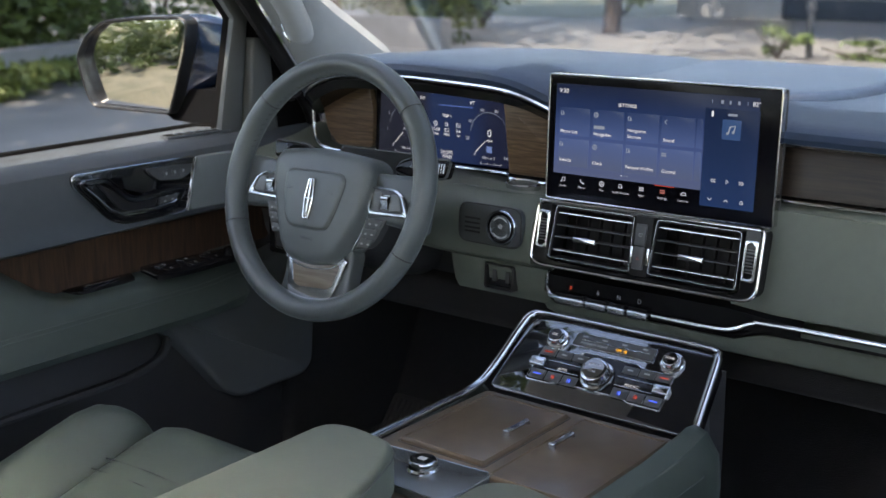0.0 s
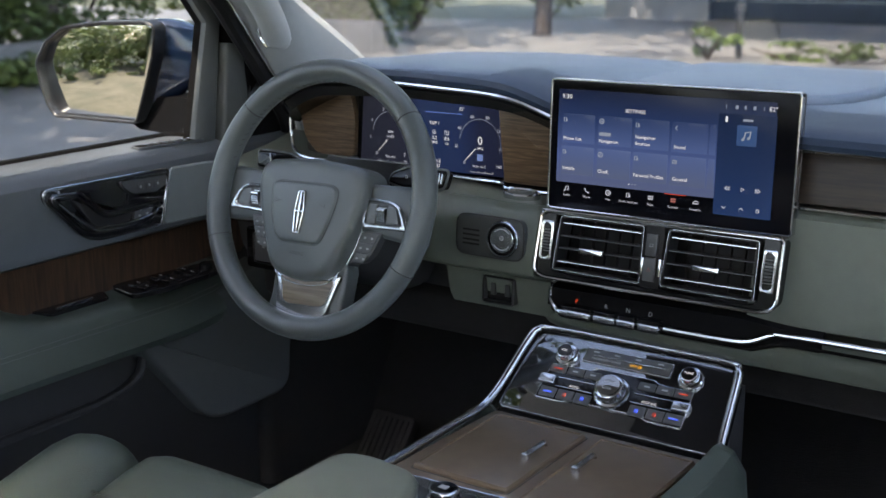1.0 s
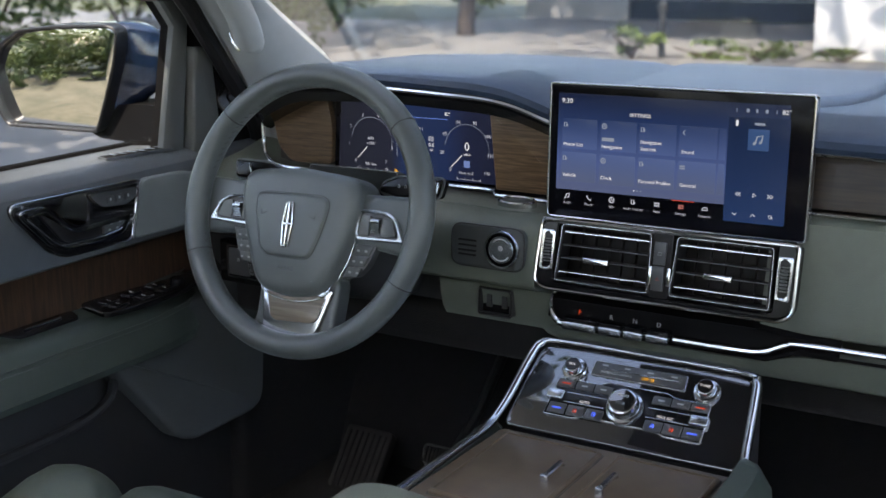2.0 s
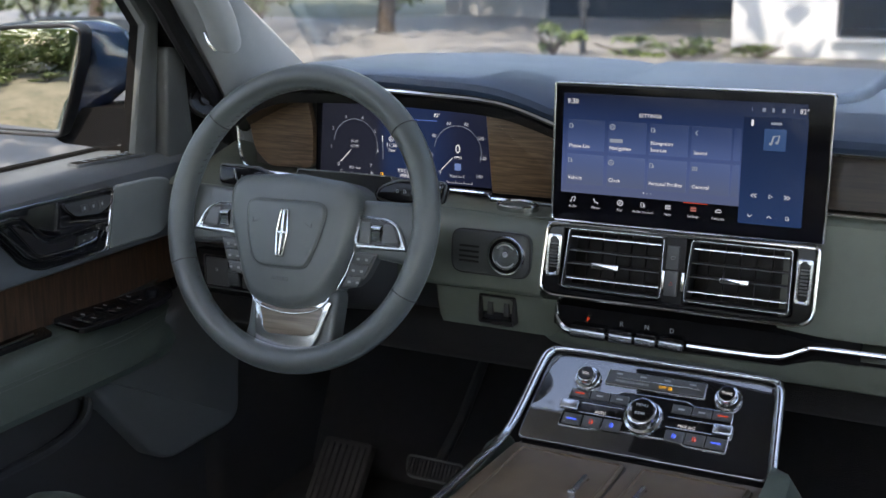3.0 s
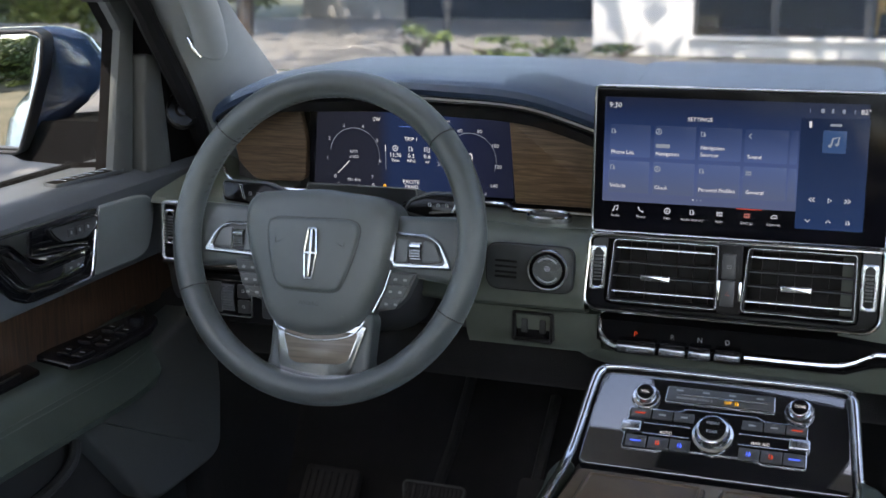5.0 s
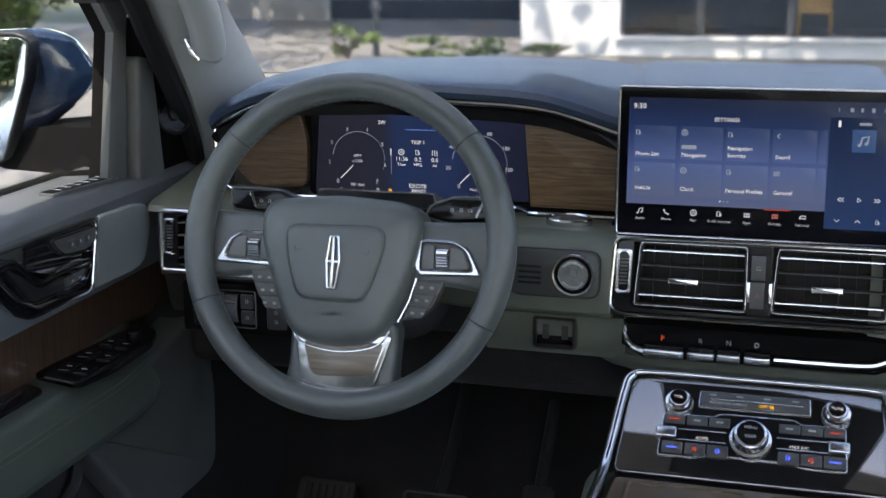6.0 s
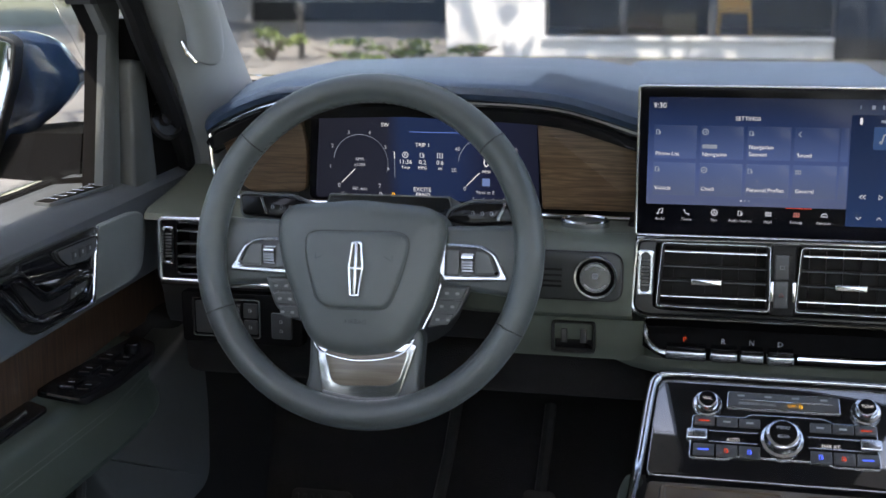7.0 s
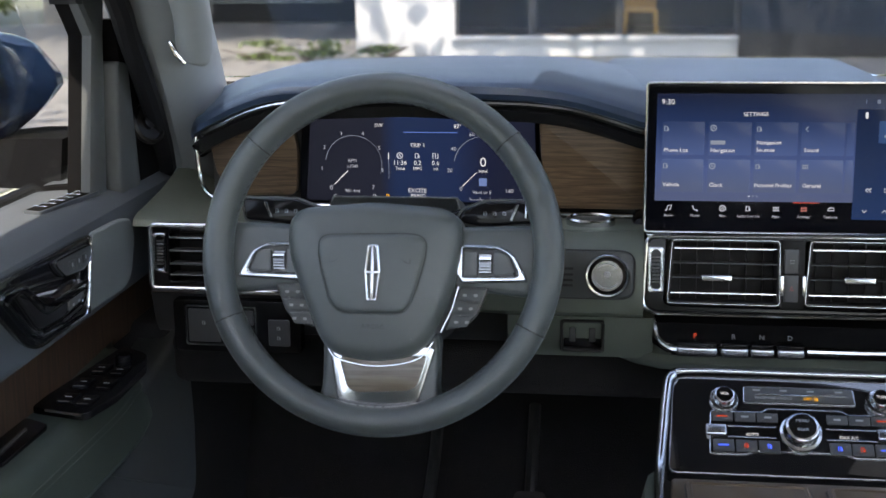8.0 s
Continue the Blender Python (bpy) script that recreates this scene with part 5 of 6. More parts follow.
for s in (-1, 1):
    arm = part("stalk", tube([(WX + s * 0.07, 0.030, -0.085), (WX + s * 0.10, 0.034, -0.080), (WX + s * 0.150, 0.039, -0.072)], [0.011, 0.014, 0.015], n=12), PIANO, col)
    fo3 = rounded([(WX + s * 0.176, 0.051), (WX + s * 0.172, 0.026), (WX + s * 0.108, 0.021), (WX + s * 0.078, 0.027), (WX + s * 0.084, 0.040), (WX + s * 0.110, 0.050)], 0.006)
    part("stalk_face", plate(fo3, -0.076, -0.056, 0.004), PIANO, arm)
    part("stalk_trim", tube([(p[0], p[1], -0.062) for p in inset(fo3, -0.001)], 0.0022, True, 6), GREY_PLASTIC, arm)
    part("stalk_ring", plate(rounded([(WX + s * 0.150, 0.047), (WX + s * 0.142, 0.0275), (WX + s * 0.138, 0.0275), (WX + s * 0.146, 0.047)], 0.001, 2), -0.058, -0.0545, 0.0008), DARK_CHROME, arm)
    for k in range(3):
        part("stalk_mark", icon("doc", WX + s * 0.122 + (k - 1) * 0.011, 0.036, 0.0055, -0.0555), LEGEND, arm)
    if s > 0:
        for k in range(4):
            part("stalk_ring", plate(rrect(WX + 0.156 + 0.0045 * k, 0.031, WX + 0.158 + 0.0045 * k, 0.046, 0.0005, 2), -0.058, -0.0545, 0.0006), SATIN, arm)
    part("paddle", tube([(WX + s * 0.118, 0.022, -0.060), (WX + s * 0.124, 0.010, -0.052), (WX + s * 0.130, 0.002, -0.050)], [0.004, 0.006, 0.007], n=10), PIANO, arm)

# ---------------------------------------------------------------- driver's door
door = thing("driver_door", pose(0, 0, 0), "closed front door with dark upper, wood band and sage armrest", "car door")
YS = [-1.0 + 1.37 * i / 40 for i in range(41)]


def arm_in(y):
    return lerp_table(((-1.0, -0.318), (-0.4, -0.318), (0.05, -0.312), (0.12, -0.318), (0.16, -0.335), (0.19, -0.37), (0.21, -0.405), (0.4, -0.42)), y)


part("upper_skin", loft([[(-0.50, y, 1.235), (-0.492, y, 1.262), (-0.478, y, 1.268), (-0.44, y, 1.266), (-0.40, y, 1.264), (-0.375, y, 1.259), (-0.362, y, 1.248), (-0.359, y, 1.235), (-0.357, y, 1.19), (-0.355, y, 1.15), (-0.360, y, 1.138), (-0.375, y, 1.131), (-0.405, y, 1.129)] for y in YS], 0.004), DOOR_SKIN, door, "dark upper door skin")
part("wood_band", loft([[(-0.398, y, 1.135), (-0.400, y, 1.10), (-0.402, y, 1.05)] for y in YS], 0.005), WALNUT_Y, door, "dark walnut band")
rows = []
for y in YS:
    xi, up = arm_in(y), lerp_table(((-1.0, 0.11), (-0.34, 0.09), (-0.29, 0.05), (-0.25, 0.018), (-0.21, 0.0), (0.4, 0.0)), y)
    dz = lerp_table(((-0.3, 0.0), (0.02, 0.0), (0.25, 0.012)), y)
    rows.append([(-0.425, y, 1.052 + up + dz), (-0.40, y, 1.049 + up + dz), (min(xi - 0.045, -0.355), y, 1.048 + up * 0.5 + dz), (xi - 0.030, y, 1.044 + up * 0.3 + dz), (xi - 0.020, y, 1.034 + dz), (xi - 0.014, y, 1.017 + dz), (xi - 0.005, y, 0.995 + dz), (xi, y, 0.975 + dz), (xi - 0.008, y, 0.962), (xi - 0.04, y, 0.955), (-0.43, y, 0.950)])
# The armrest takes the darker sage, its shade held in the colour.
part("armrest", loft(rows, 0.005), SAGE_SHADED, door, "sage leather armrest")
st = bmesh.new()
for i in range(150):
    y = -0.75 + 0.89 * i / 150
    xi = arm_in(y)
    dz = lerp_table(((-0.3, 0.0), (0.02, 0.0), (0.25, 0.012)), y)
    for e, z in ((-0.0145, 1.021), (-0.0125, 1.014)):
        tube([(xi + e, y, z + dz), (xi + e, y + 0.004, z + dz)], 0.0008, n=4, bm=st)
tagged(part("armrest_stitching", st, THREAD, door), kind="stuff")
part("lower_skin", loft([[(-0.40, y, 0.95), (-0.372, y, 0.90), (-0.37, y, 0.80), (-0.375, y, 0.60)] for y in YS], 0.006), DARK_PLASTIC, door)
lp = rounded([(-0.065, 0.985), (0.30, 1.05), (0.31, 0.90), (0.30, 0.80), (0.275, 0.783), (0.12, 0.783), (0.085, 0.798)], 0.02)
# the kick panel is drawn in y and z on the door's side
SIDE = Matrix(((0, 0, 1, 0), (1, 0, 0, 0), (0, 1, 0, 0), (0, 0, 0, 1)))
part("kick_panel", plate(lp, -0.385, -0.330, 0.010), GREY_PLASTIC, door, "plain grey kick panel", m=SIDE)
part("pocket_lip", tube([(-0.362, y, z) for y, z in curve([(-0.7, 0.885), (-0.2, 0.883), (-0.09, 0.887), (-0.035, 0.905), (-0.022, 0.935)], 6)], 0.008, n=8), DARK_PLASTIC, door)
part("window_seal", tube([(-0.485, -1.0, 1.268), (-0.476, 0.16, 1.267), (-0.42, 0.20, 1.266)], 0.007, n=8), MATTE_BLACK, door)
# handle bezel, speaker cloth
bz = rounded([(-0.191, 1.2440), (0.056, 1.2395), (0.031, 1.1475), (-0.100, 1.1500), (-0.132, 1.1640), (-0.192, 1.2260)], 0.012)
b = part("handle_bezel", plate(bz, -0.362, -0.352, 0.003), LACQUER, door, "gloss black handle bezel", m=SIDE)
part("bezel_line", tube([(p[0], p[1], -0.3525) for p in bz], 0.0016, True, 6), CHROME, b)
pl = [(p[0], p[1]) for p in rounded([(-0.180, 1.2340), (-0.131, 1.2330), (-0.094, 1.1990), (-0.080, 1.1925), (0.024, 1.1940), (0.026, 1.1850), (0.008, 1.1640), (-0.040, 1.1600), (-0.106, 1.1630), (-0.134, 1.1750), (-0.182, 1.2250)], 0.009, 4)]
pull = part("pull_cup", frame_plate(pl, inset(pl, 0.010), -0.353, -0.345, 0.003), LACQUER, b, "gloss black pull handle rim")
part("pull_line", tube([(p[0], p[1], -0.3462) for p in pl], 0.0013, True, 8), DARK_CHROME, pull)
part("pull_line", tube([(p[0], p[1], -0.3462) for p in inset(pl, 0.0095)], 0.0008, True, 8), DARK_CHROME, pull)
part("grip_edge", tube([(-0.172, 1.222, -0.3440), (-0.132, 1.180, -0.3425), (-0.106, 1.1665, -0.3425), (-0.060, 1.1635, -0.3430)], [0.0015, 0.0030, 0.0030, 0.0012], n=10), CHROME, pull)
lv_o = rounded([(-0.152, 1.2285), (-0.127, 1.2270), (-0.088, 1.1925), (-0.034, 1.1895), (-0.030, 1.1835), (-0.037, 1.1690), (-0.090, 1.1690), (-0.108, 1.1755)], 0.006, 4)
part("pull_lever", plate(lv_o, -0.352, -0.3465, 0.0035, seg=4), GLOSS_DARK, pull, "dark lever")
part("lever_line", tube([(p[0], p[1], -0.3490) for p in lv_o], 0.0007, True, 6), DARK_CHROME, pull)
lk = part("lock_keys", plate(rounded([(-0.025, 1.1880), (0.018, 1.1895), (0.019, 1.1850), (0.004, 1.1690), (-0.031, 1.1675)], 0.003), -0.352, -0.3470, 0.001), BUTTON, pull)
for x, y in ((-0.014, 1.1835), (0.004, 1.1840), (-0.018, 1.1745), (-0.002, 1.1750)):
    part("key_mark", plate(rrect(x - 0.0025, y - 0.0014, x + 0.0025, y + 0.0014, 0.0006, 2), -0.3472, -0.3468, 0.0001), LEGEND, lk)
ss = rounded([(-0.052, 1.2345), (0.047, 1.2305), (0.044, 1.2150), (0.022, 1.2055), (-0.028, 1.2105), (-0.045, 1.2240)], 0.008)
s2 = part("seat_switch_bed", plate(ss, -0.353, -0.348, 0.002), BUTTON, b)
part("switch_line", tube([(p[0], p[1], -0.3482) for p in ss], 0.0011, True, 6), DARK_CHROME, s2)
for k in range(3):
    part("seat_key", box(-0.018 + 0.018 * k, 1.2145 - 0.0005 * k, -0.349, -0.005 + 0.018 * k, 1.2255 - 0.0005 * k, -0.3465, 0.001), BUTTON, s2)
    part("key_mark", plate(rrect(-0.0132 + 0.018 * k, 1.2180, -0.0102 + 0.018 * k, 1.2225, 0.0006, 2), -0.3468, -0.3461, 0.0001), LEGEND, s2)
cloth = rounded([(0.060, 1.2385), (0.150, 1.236), (0.186, 1.229), (0.193, 1.205), (0.172, 1.153), (0.148, 1.144), (0.036, 1.1465)], 0.014)
part("speaker_cloth", plate(cloth, -0.362, -0.353, 0.004), GREY_PANEL, door, "pale grey speaker cover", m=SIDE)
part("cloth_line", tube([(-0.3525, 0.0575, 1.239), (-0.3525, 0.0335, 1.147)], 0.0016, n=6), SATIN, door)
# demister grille on the sill
gr = thing("sill_grille", pose(-0.412, 0.112, 1.2684, 0, 1.5, 0), "slim demister grille set in the door sill", "vent grille")
go = rounded([(-0.020, -0.066), (0.006, -0.070), (0.026, 0.058), (0.014, 0.074), (0.002, 0.074)], 0.006)
part("rim", frame_plate(go, inset(go, 0.003), -0.004, 0.0006, 0.0003), DOOR_SKIN, gr)
part("well", plate(inset(go, 0.0028), -0.004, 0.0009, 0.0003), MATTE_BLACK, gr)
for k in range(7):
    y = -0.045 + 0.018 * k
    part("bar", box(-0.015 + 0.0026 * k, y - 0.0012, 0, 0.004 + 0.0026 * k, y + 0.0012, 0.0022, 0.0004), SATIN, gr)
# window switches on the armrest
ws2 = thing("window_switches", pose(0, 0, 1.053), "gloss black window switch plate on the armrest", "switch plate")
so = rounded([(-0.402, -0.042), (-0.325, -0.060), (-0.312, 0.0), (-0.314, 0.10), (-0.332, 0.150), (-0.375, 0.175)], 0.012)
part("plate", plate(so, -0.004, 0.004, 0.002), PIANO, ws2)
part("front_line", tube([(-0.378, -0.050, 0.003), (-0.330, -0.060, 0.003)], 0.0015, n=6), CHROME, ws2)
for x, y in ((-0.365, -0.015), (-0.340, -0.02), (-0.368, 0.035), (-0.338, 0.032), (-0.366, 0.085), (-0.340, 0.08)):
    k = part("switch", box(x - 0.010, y - 0.014, 0.003, x + 0.010, y + 0.014, 0.0068, 0.0016), PIANO, ws2)
    part("switch_edge", tube([(x - 0.007, y - 0.0135, 0.0062), (x + 0.007, y - 0.0135, 0.0062)], 0.0010, n=6), CHROME, k)
    part("switch_mark", tube([(x - 0.004, y, 0.0069), (x + 0.004, y, 0.0069)], 0.0006, n=4), LEGEND, k)
part("mirror_dial", lathe([(0.011, 0.003), (0.011, 0.010), (0.009, 0.012), (0.001, 0.012)], 24, at=(-0.352, 0.122, 0)), PIANO, ws2)
dp = thing("door_pull_tray", pose(-0.384, -0.135, 1.0505), "dark pull recess with a chrome strip in the armrest", "pull recess")
to = rounded([(-0.016, -0.065), (0.022, -0.055), (0.024, 0.055), (-0.012, 0.072)], 0.008)
part("well", plate(to, -0.008, 0.002, 0.001), PIANO, dp)
part("strip", tube([(0.008, -0.035, 0.003), (0.006, 0.035, 0.003)], 0.0024, n=8), CHROME, dp)
# door frame ahead of the glass: sail panel with a tweeter
sail = thing("sail_panel", pose(0, 0, 0), "grey triangular sail panel with a dark tweeter grille", "sail panel")
SX = Matrix(((0, 0, 1, 0), (1, 0, 0, 0), (0, 1, 0, 0), (0, 0, 0, 1)))
part("frame_post", loft([[(-0.404, y0, z), (-0.404, y1, z), (-0.392, y1, z), (-0.388, y1 - 0.006, z), (-0.388, y0 + 0.006, z), (-0.392, y0, z)] for y0, y1, z in ((0.150, 0.200, 1.258), (0.196, 0.228, 1.462), (0.165, 0.238, 1.503))], closed=True), GREY_PLASTIC, sail)
part("window_frame", loft([[(-0.43 + d, y0, z), (-0.43 + d, y1, z), (-0.394 + d, y1, z), (-0.388 + d, y1 - 0.006, z), (-0.388 + d, y0 + 0.006, z), (-0.394 + d, y0, z)] for y0, y1, z, d in ((0.165, 0.238, 1.503, 0), (0.075, 0.150, 1.61, 0.02), (-0.012, 0.06, 1.72, 0.05), (-0.10, -0.02, 1.82, 0.09))], closed=True), GLOSS_DARK, sail)
part("panel", plate(rounded([(0.202, 1.250), (0.278, 1.238), (0.262, 1.422), (0.222, 1.428)], 0.010), -0.405, -0.372, 0.006), GREY_PLASTIC, sail, m=SX)
part("tweeter_mount", loft([[(-0.42, y0, z), (-0.42, y1, z), (-0.385, y1, z), (-0.375, y1 - 0.008, z), (-0.375, y0, z)] for y0, y1, z in ((0.270, 0.362, 1.19), (0.268, 0.385, 1.27), (0.262, 0.350, 1.345), (0.240, 0.290, 1.42), (0.228, 0.250, 1.48))], closed=True), MATTE_BLACK, sail)
tw = part("tweeter", lathe([(0.030, 0.0), (0.030, 0.006), (0.026, 0.008), (0.024, 0.004), (0.010, 0.004), (0.009, 0.009), (0.001, 0.010)], 32), GLOSS_DARK, sail, m=pose(-0.37, 0.300, 1.335, 0, 70, -20))
part("tweeter_mark", box(-0.024, -0.004, 0.005, -0.016, 0.002, 0.0095, 0.001), SATIN, tw)
part("window_channel", loft([[(-0.424 + d, y0 + 0.003, z), (-0.424 + d, y1, z), (-0.403 + d, y1, z), (-0.403 + d, y0 + 0.004, z)] for y0, y1, z, d in ((0.150, 0.235, 1.255, 0), (0.175, 0.240, 1.36, 0), (0.196, 0.245, 1.462, 0), (0.165, 0.238, 1.503, 0), (0.075, 0.150, 1.61, 0.02), (-0.012, 0.06, 1.72, 0.05))], closed=True), MATTE_BLACK, sail)
dg = part("side_window", loft([[(-0.462, a, 1.25), (-0.4372, b, 1.45), (-0.4236, c, 1.56), (-0.40, d, 1.75)] for a, b, c, d in ((-1.0, -1.0, -1.0, -1.0), (-0.4, -0.4, -0.4, -0.4), (0.335, 0.330, 0.24, 0.09))], 0.004), TINTED, door)
dg.visible_shadow = False

# ---------------------------------------------------------------- door mirror
mr = thing("door_mirror", pose(0, 0, 0), "dark blue door mirror with a wide framed glass", "door mirror")
FACE = upright(-0.70, 0.17, 1.352, -1, 14)
fo = rounded([(-0.099, 0.030), (-0.072, 0.070), (-0.028, 0.098), (0.050, 0.106), (0.154, 0.109), (0.172, 0.098), (0.162, 0.045), (0.139, -0.019), (0.116, -0.078), (-0.066, -0.072), (-0.082, -0.050), (-0.094, -0.005)], 0.010, 4)


def bulge(p, k, e):
    """One section of the shell, drawn out towards the door by e."""
    x, y = p[0], p[1]
    u = max(0.0, min(1.0, (x - 0.0) / 0.14))
    w = max(0.15, 1 - ((y - 0.015) / 0.105) ** 2)
    return (x + 0.088 * e * u * w) * k + 0.06 * (1 - k), (y + (0.024 * e * u if y < 0 else 0.0)) * k + 0.015 * (1 - k)


sh = []
for d, k, e in ((0.056, 0.93, 0), (0.031, 0.985, 0), (0.034, 1.01, 0.05), (0.045, 1.01, 0.5), (0.060, 1.0, 0.9), (0.080, 0.98, 1.0), (0.105, 0.90, 1.0), (0.13, 0.74, 0.95), (0.15, 0.50, 0.9), (0.158, 0.2, 0.8)):
    sh.append([FACE @ Vector((*bulge(p, k, e), -d)) for p in fo])
part("housing", loft(sh, closed=True), PAINT, mr, "glossy dark blue shell")
part("bezel", frame_plate(fo, inset(fo, 0.0055), -0.034, 0.004, 0.002), GLOSS_DARK, mr, m=FACE)
part("mirror_glass", plate(inset(fo, 0.0062), -0.003, 0.0, 0.001), MIRROR, mr, "clear mirror glass", m=FACE @ pose(0.03, 0, -0.010, 2.0, -2.5, 0) @ Matrix.Translation((-0.03, 0, 0)))
part("arm", loft([[(x, y0, z0), (x, y1, z0), (x, y1, z1), (x, y0 + 0.02, z1)] for x, y0, y1, z0, z1 in ((-0.64, 0.22, 0.29, 1.275, 1.30), (-0.60, 0.215, 0.33, 1.262, 1.318), (-0.54, 0.222, 0.35, 1.258, 1.322), (-0.468, 0.225, 0.36, 1.258, 1.322))], closed=True), MATTE_BLACK, mr)
outer = thing("door_outer_panel", pose(0, 0, 0), "dark blue outer door panel below the glass", "car body")
part("skin", loft([[(-0.49, y, 1.262), (-0.53, y, 1.257), (-0.59, y, 1.243), (-0.64, y, 1.215), (-0.67, y, 1.15), (-0.68, y, 1.0), (-0.65, y, 0.6)] for y in (-3.4, -2.0, -0.4, 0.3, 1.2)], 0.01), PAINT, outer)

# ---------------------------------------------------------------- centre console
con = thing("centre_console", pose(0, 0, 0), "centre console in sage leather, gloss black, chrome and brown lids", "console")
PAN = upright(0.486, 0.030, 1.045, 52.5, 0.5)
po = rounded([(-0.150, 0.040), (-0.146, 0.056), (-0.128, 0.060), (0.122, 0.060), (0.135, 0.052), (0.148, -0.070), (-0.157, -0.070)], 0.012)
part("control_face", plate(po, -0.03, 0.0, 0.003), LACQUER, con, "gloss black control face", m=PAN)
edge = [PAN @ Vector(p) for p in ((0.156, -0.090, 0.0), (0.151, -0.060, 0.004), (0.141, 0.030, 0.005), (0.136, 0.050, 0.005), (0.122, 0.0605, 0.004), (0.0, 0.0615, 0.004), (-0.128, 0.0615, 0.004), (-0.148, 0.054, 0.005), (-0.155, 0.034, 0.005), (-0.163, -0.045, 0.004))] + [Vector(p) for p in ((0.320, -0.052, 1.004), (0.319, -0.12, 1.002), (0.322, -0.30, 1.003), (0.325, -0.60, 1.005))]
rr = [0.0045, 0.0055, 0.006, 0.0055, 0.0030, 0.0026, 0.0030, 0.0055, 0.006, 0.006, 0.0058, 0.0058, 0.0058, 0.0058]
cpath = curve(edge, 5)
part("chrome_rail", tube(cpath, [lerp_table([(i * 5, r) for i, r in enumerate(rr)], j) for j in range(len(cpath))], n=12), CHROME, con)
part("side_skirt", loft([[(0.320 + d * 0.4, y, z), (0.305 + d, y, z - 0.010), (0.296 + d, y, z - 0.05), (0.300 + d, y, z - 0.14), (0.31 + d, y, 0.62)] for y, z, d in ((-0.75, 1.0, 0), (-0.3, 1.0, 0), (-0.12, 1.0, 0), (-0.08, 1.002, 0), (-0.055, 1.010, 0.0), (-0.035, 1.012, 0.004), (-0.02, 0.995, 0.015))], 0.006), SAGE_SHADED, con, "sage leather side")
part("side_skirt", loft([[(0.640 + d * 0.3, y, z), (0.664 + d, y, z - 0.006), (0.680 + d, y, z - 0.03), (0.684 + d, y, z - 0.07), (0.680 + d, y, z - 0.12), (0.66 + d, y, z - 0.18), (0.65 + d, y, 0.62)] for y, z, d in ((-0.75, 1.02, 0), (-0.3, 1.02, 0), (-0.15, 1.020, 0), (-0.08, 1.024, 0), (-0.045, 1.026, -0.003), (-0.018, 1.020, -0.010), (0.005, 0.998, -0.024))], 0.006), SAGE_SHADED, con, "sage leather side")
st = bmesh.new()
for i in range(120):
    y = -0.70 + 0.62 * i / 120
    for x, z in ((0.6655, 1.0135), (0.682, 0.987)):
        tube([(x, y, z), (x, y + 0.0034, z)], 0.0009, n=4, bm=st)
tagged(part("skirt_stitching", st, THREAD, con), kind="stuff")
part("front_core", loft([[(0.335, -0.02, 0.6), (0.335, -0.02, 0.985), (0.338, 0.060, 1.060), (0.34, 0.10, 1.05), (0.34, 0.10, 0.6)], [(0.632, -0.02, 0.6), (0.632, -0.02, 0.985), (0.615, 0.060, 1.060), (0.62, 0.10, 1.05), (0.62, 0.10, 0.6)]], closed=True), DARK_PLASTIC, con)
part("core", box(0.32, -0.8, 0.6, 0.645, 0.02, 0.985, 0.01), DARK_PLASTIC, con)
# lid area
part("lid_bed", plate(rounded([(0.326, -0.262), (0.637, -0.262), (0.637, -0.034), (0.334, -0.034)], 0.008), 0.985, 1.0, 0.002), TAMBOUR, con, "brown leather-look tray bed")
for x0, x1, xt, y0, y1 in ((0.349, 0.478, 0.4525, -0.238, -0.052), (0.497, 0.622, 0.519, -0.262, -0.052)):
    l = part("sliding_lid", plate(rrect(x0, y0, x1, y1, 0.004), 0.998, 1.0045, 0.0018), TAMBOUR, con, "brown sliding lid")
    part("pull_tab", tube([(xt, -0.154, 1.006), (xt, -0.150, 1.010), (xt, -0.112, 1.010), (xt, -0.108, 1.006)], 0.0034, n=8), CHROME, l)
    part("tab_end", plate(rrect(xt - 0.0042, -0.158, xt + 0.0042, -0.1515, 0.001, 2), 1.004, 1.0125, 0.001), SATIN, l)
    part("lid_border", frame_plate(rrect(x0 + 0.001, y0 + 0.001, x1 - 0.001, y1 - 0.001, 0.004), rrect(x0 + 0.0055, y0 + 0.0055, x1 - 0.0055, y1 - 0.0055, 0.003), 1.003, 1.0062, 0.0014), TAMBOUR, l)
    part("lid_line", tube([(p[0], p[1], 1.0) for p in rrect(x0 - 0.0015, y0 - 0.0015, x1 + 0.0015, y1 + 0.0015, 0.004)], 0.0009, True, 5), DARK_PLASTIC, l)
part("knob_plate", plate(rounded([(0.350, -0.345), (0.505, -0.345), (0.505, -0.255), (0.350, -0.266)], 0.008), 0.992, 1.006, 0.002), material("smoked_acrylic", (0.060, 0.065, 0.068), 0.22, spec=0.8), con)
part("plate_line", tube([(p[0], p[1], 1.005) for p in rounded([(0.350, -0.345), (0.505, -0.345), (0.505, -0.255), (0.350, -0.266)], 0.008)], 0.001, True, 5), SATIN, con)
rk = part("rear_knob", lathe([(0.0195, 0.0), (0.0195, 0.003), (0.0175, 0.005), (0.0172, 0.0115), (0.0162, 0.0135), (0.0150, 0.0142)], 40), CHROME, con, "chrome drive mode dial", m=pose(0.433, -0.294, 1.005))
part("knob_cap", lathe([(0.0152, 0.0135), (0.0150, 0.0142), (0.001, 0.0145)], 32), PIANO, rk)
part("knob_mark", box(-0.005, -0.004, 0.0144, 0.005, 0.004, 0.0149, 0.0001), LEGEND, rk)
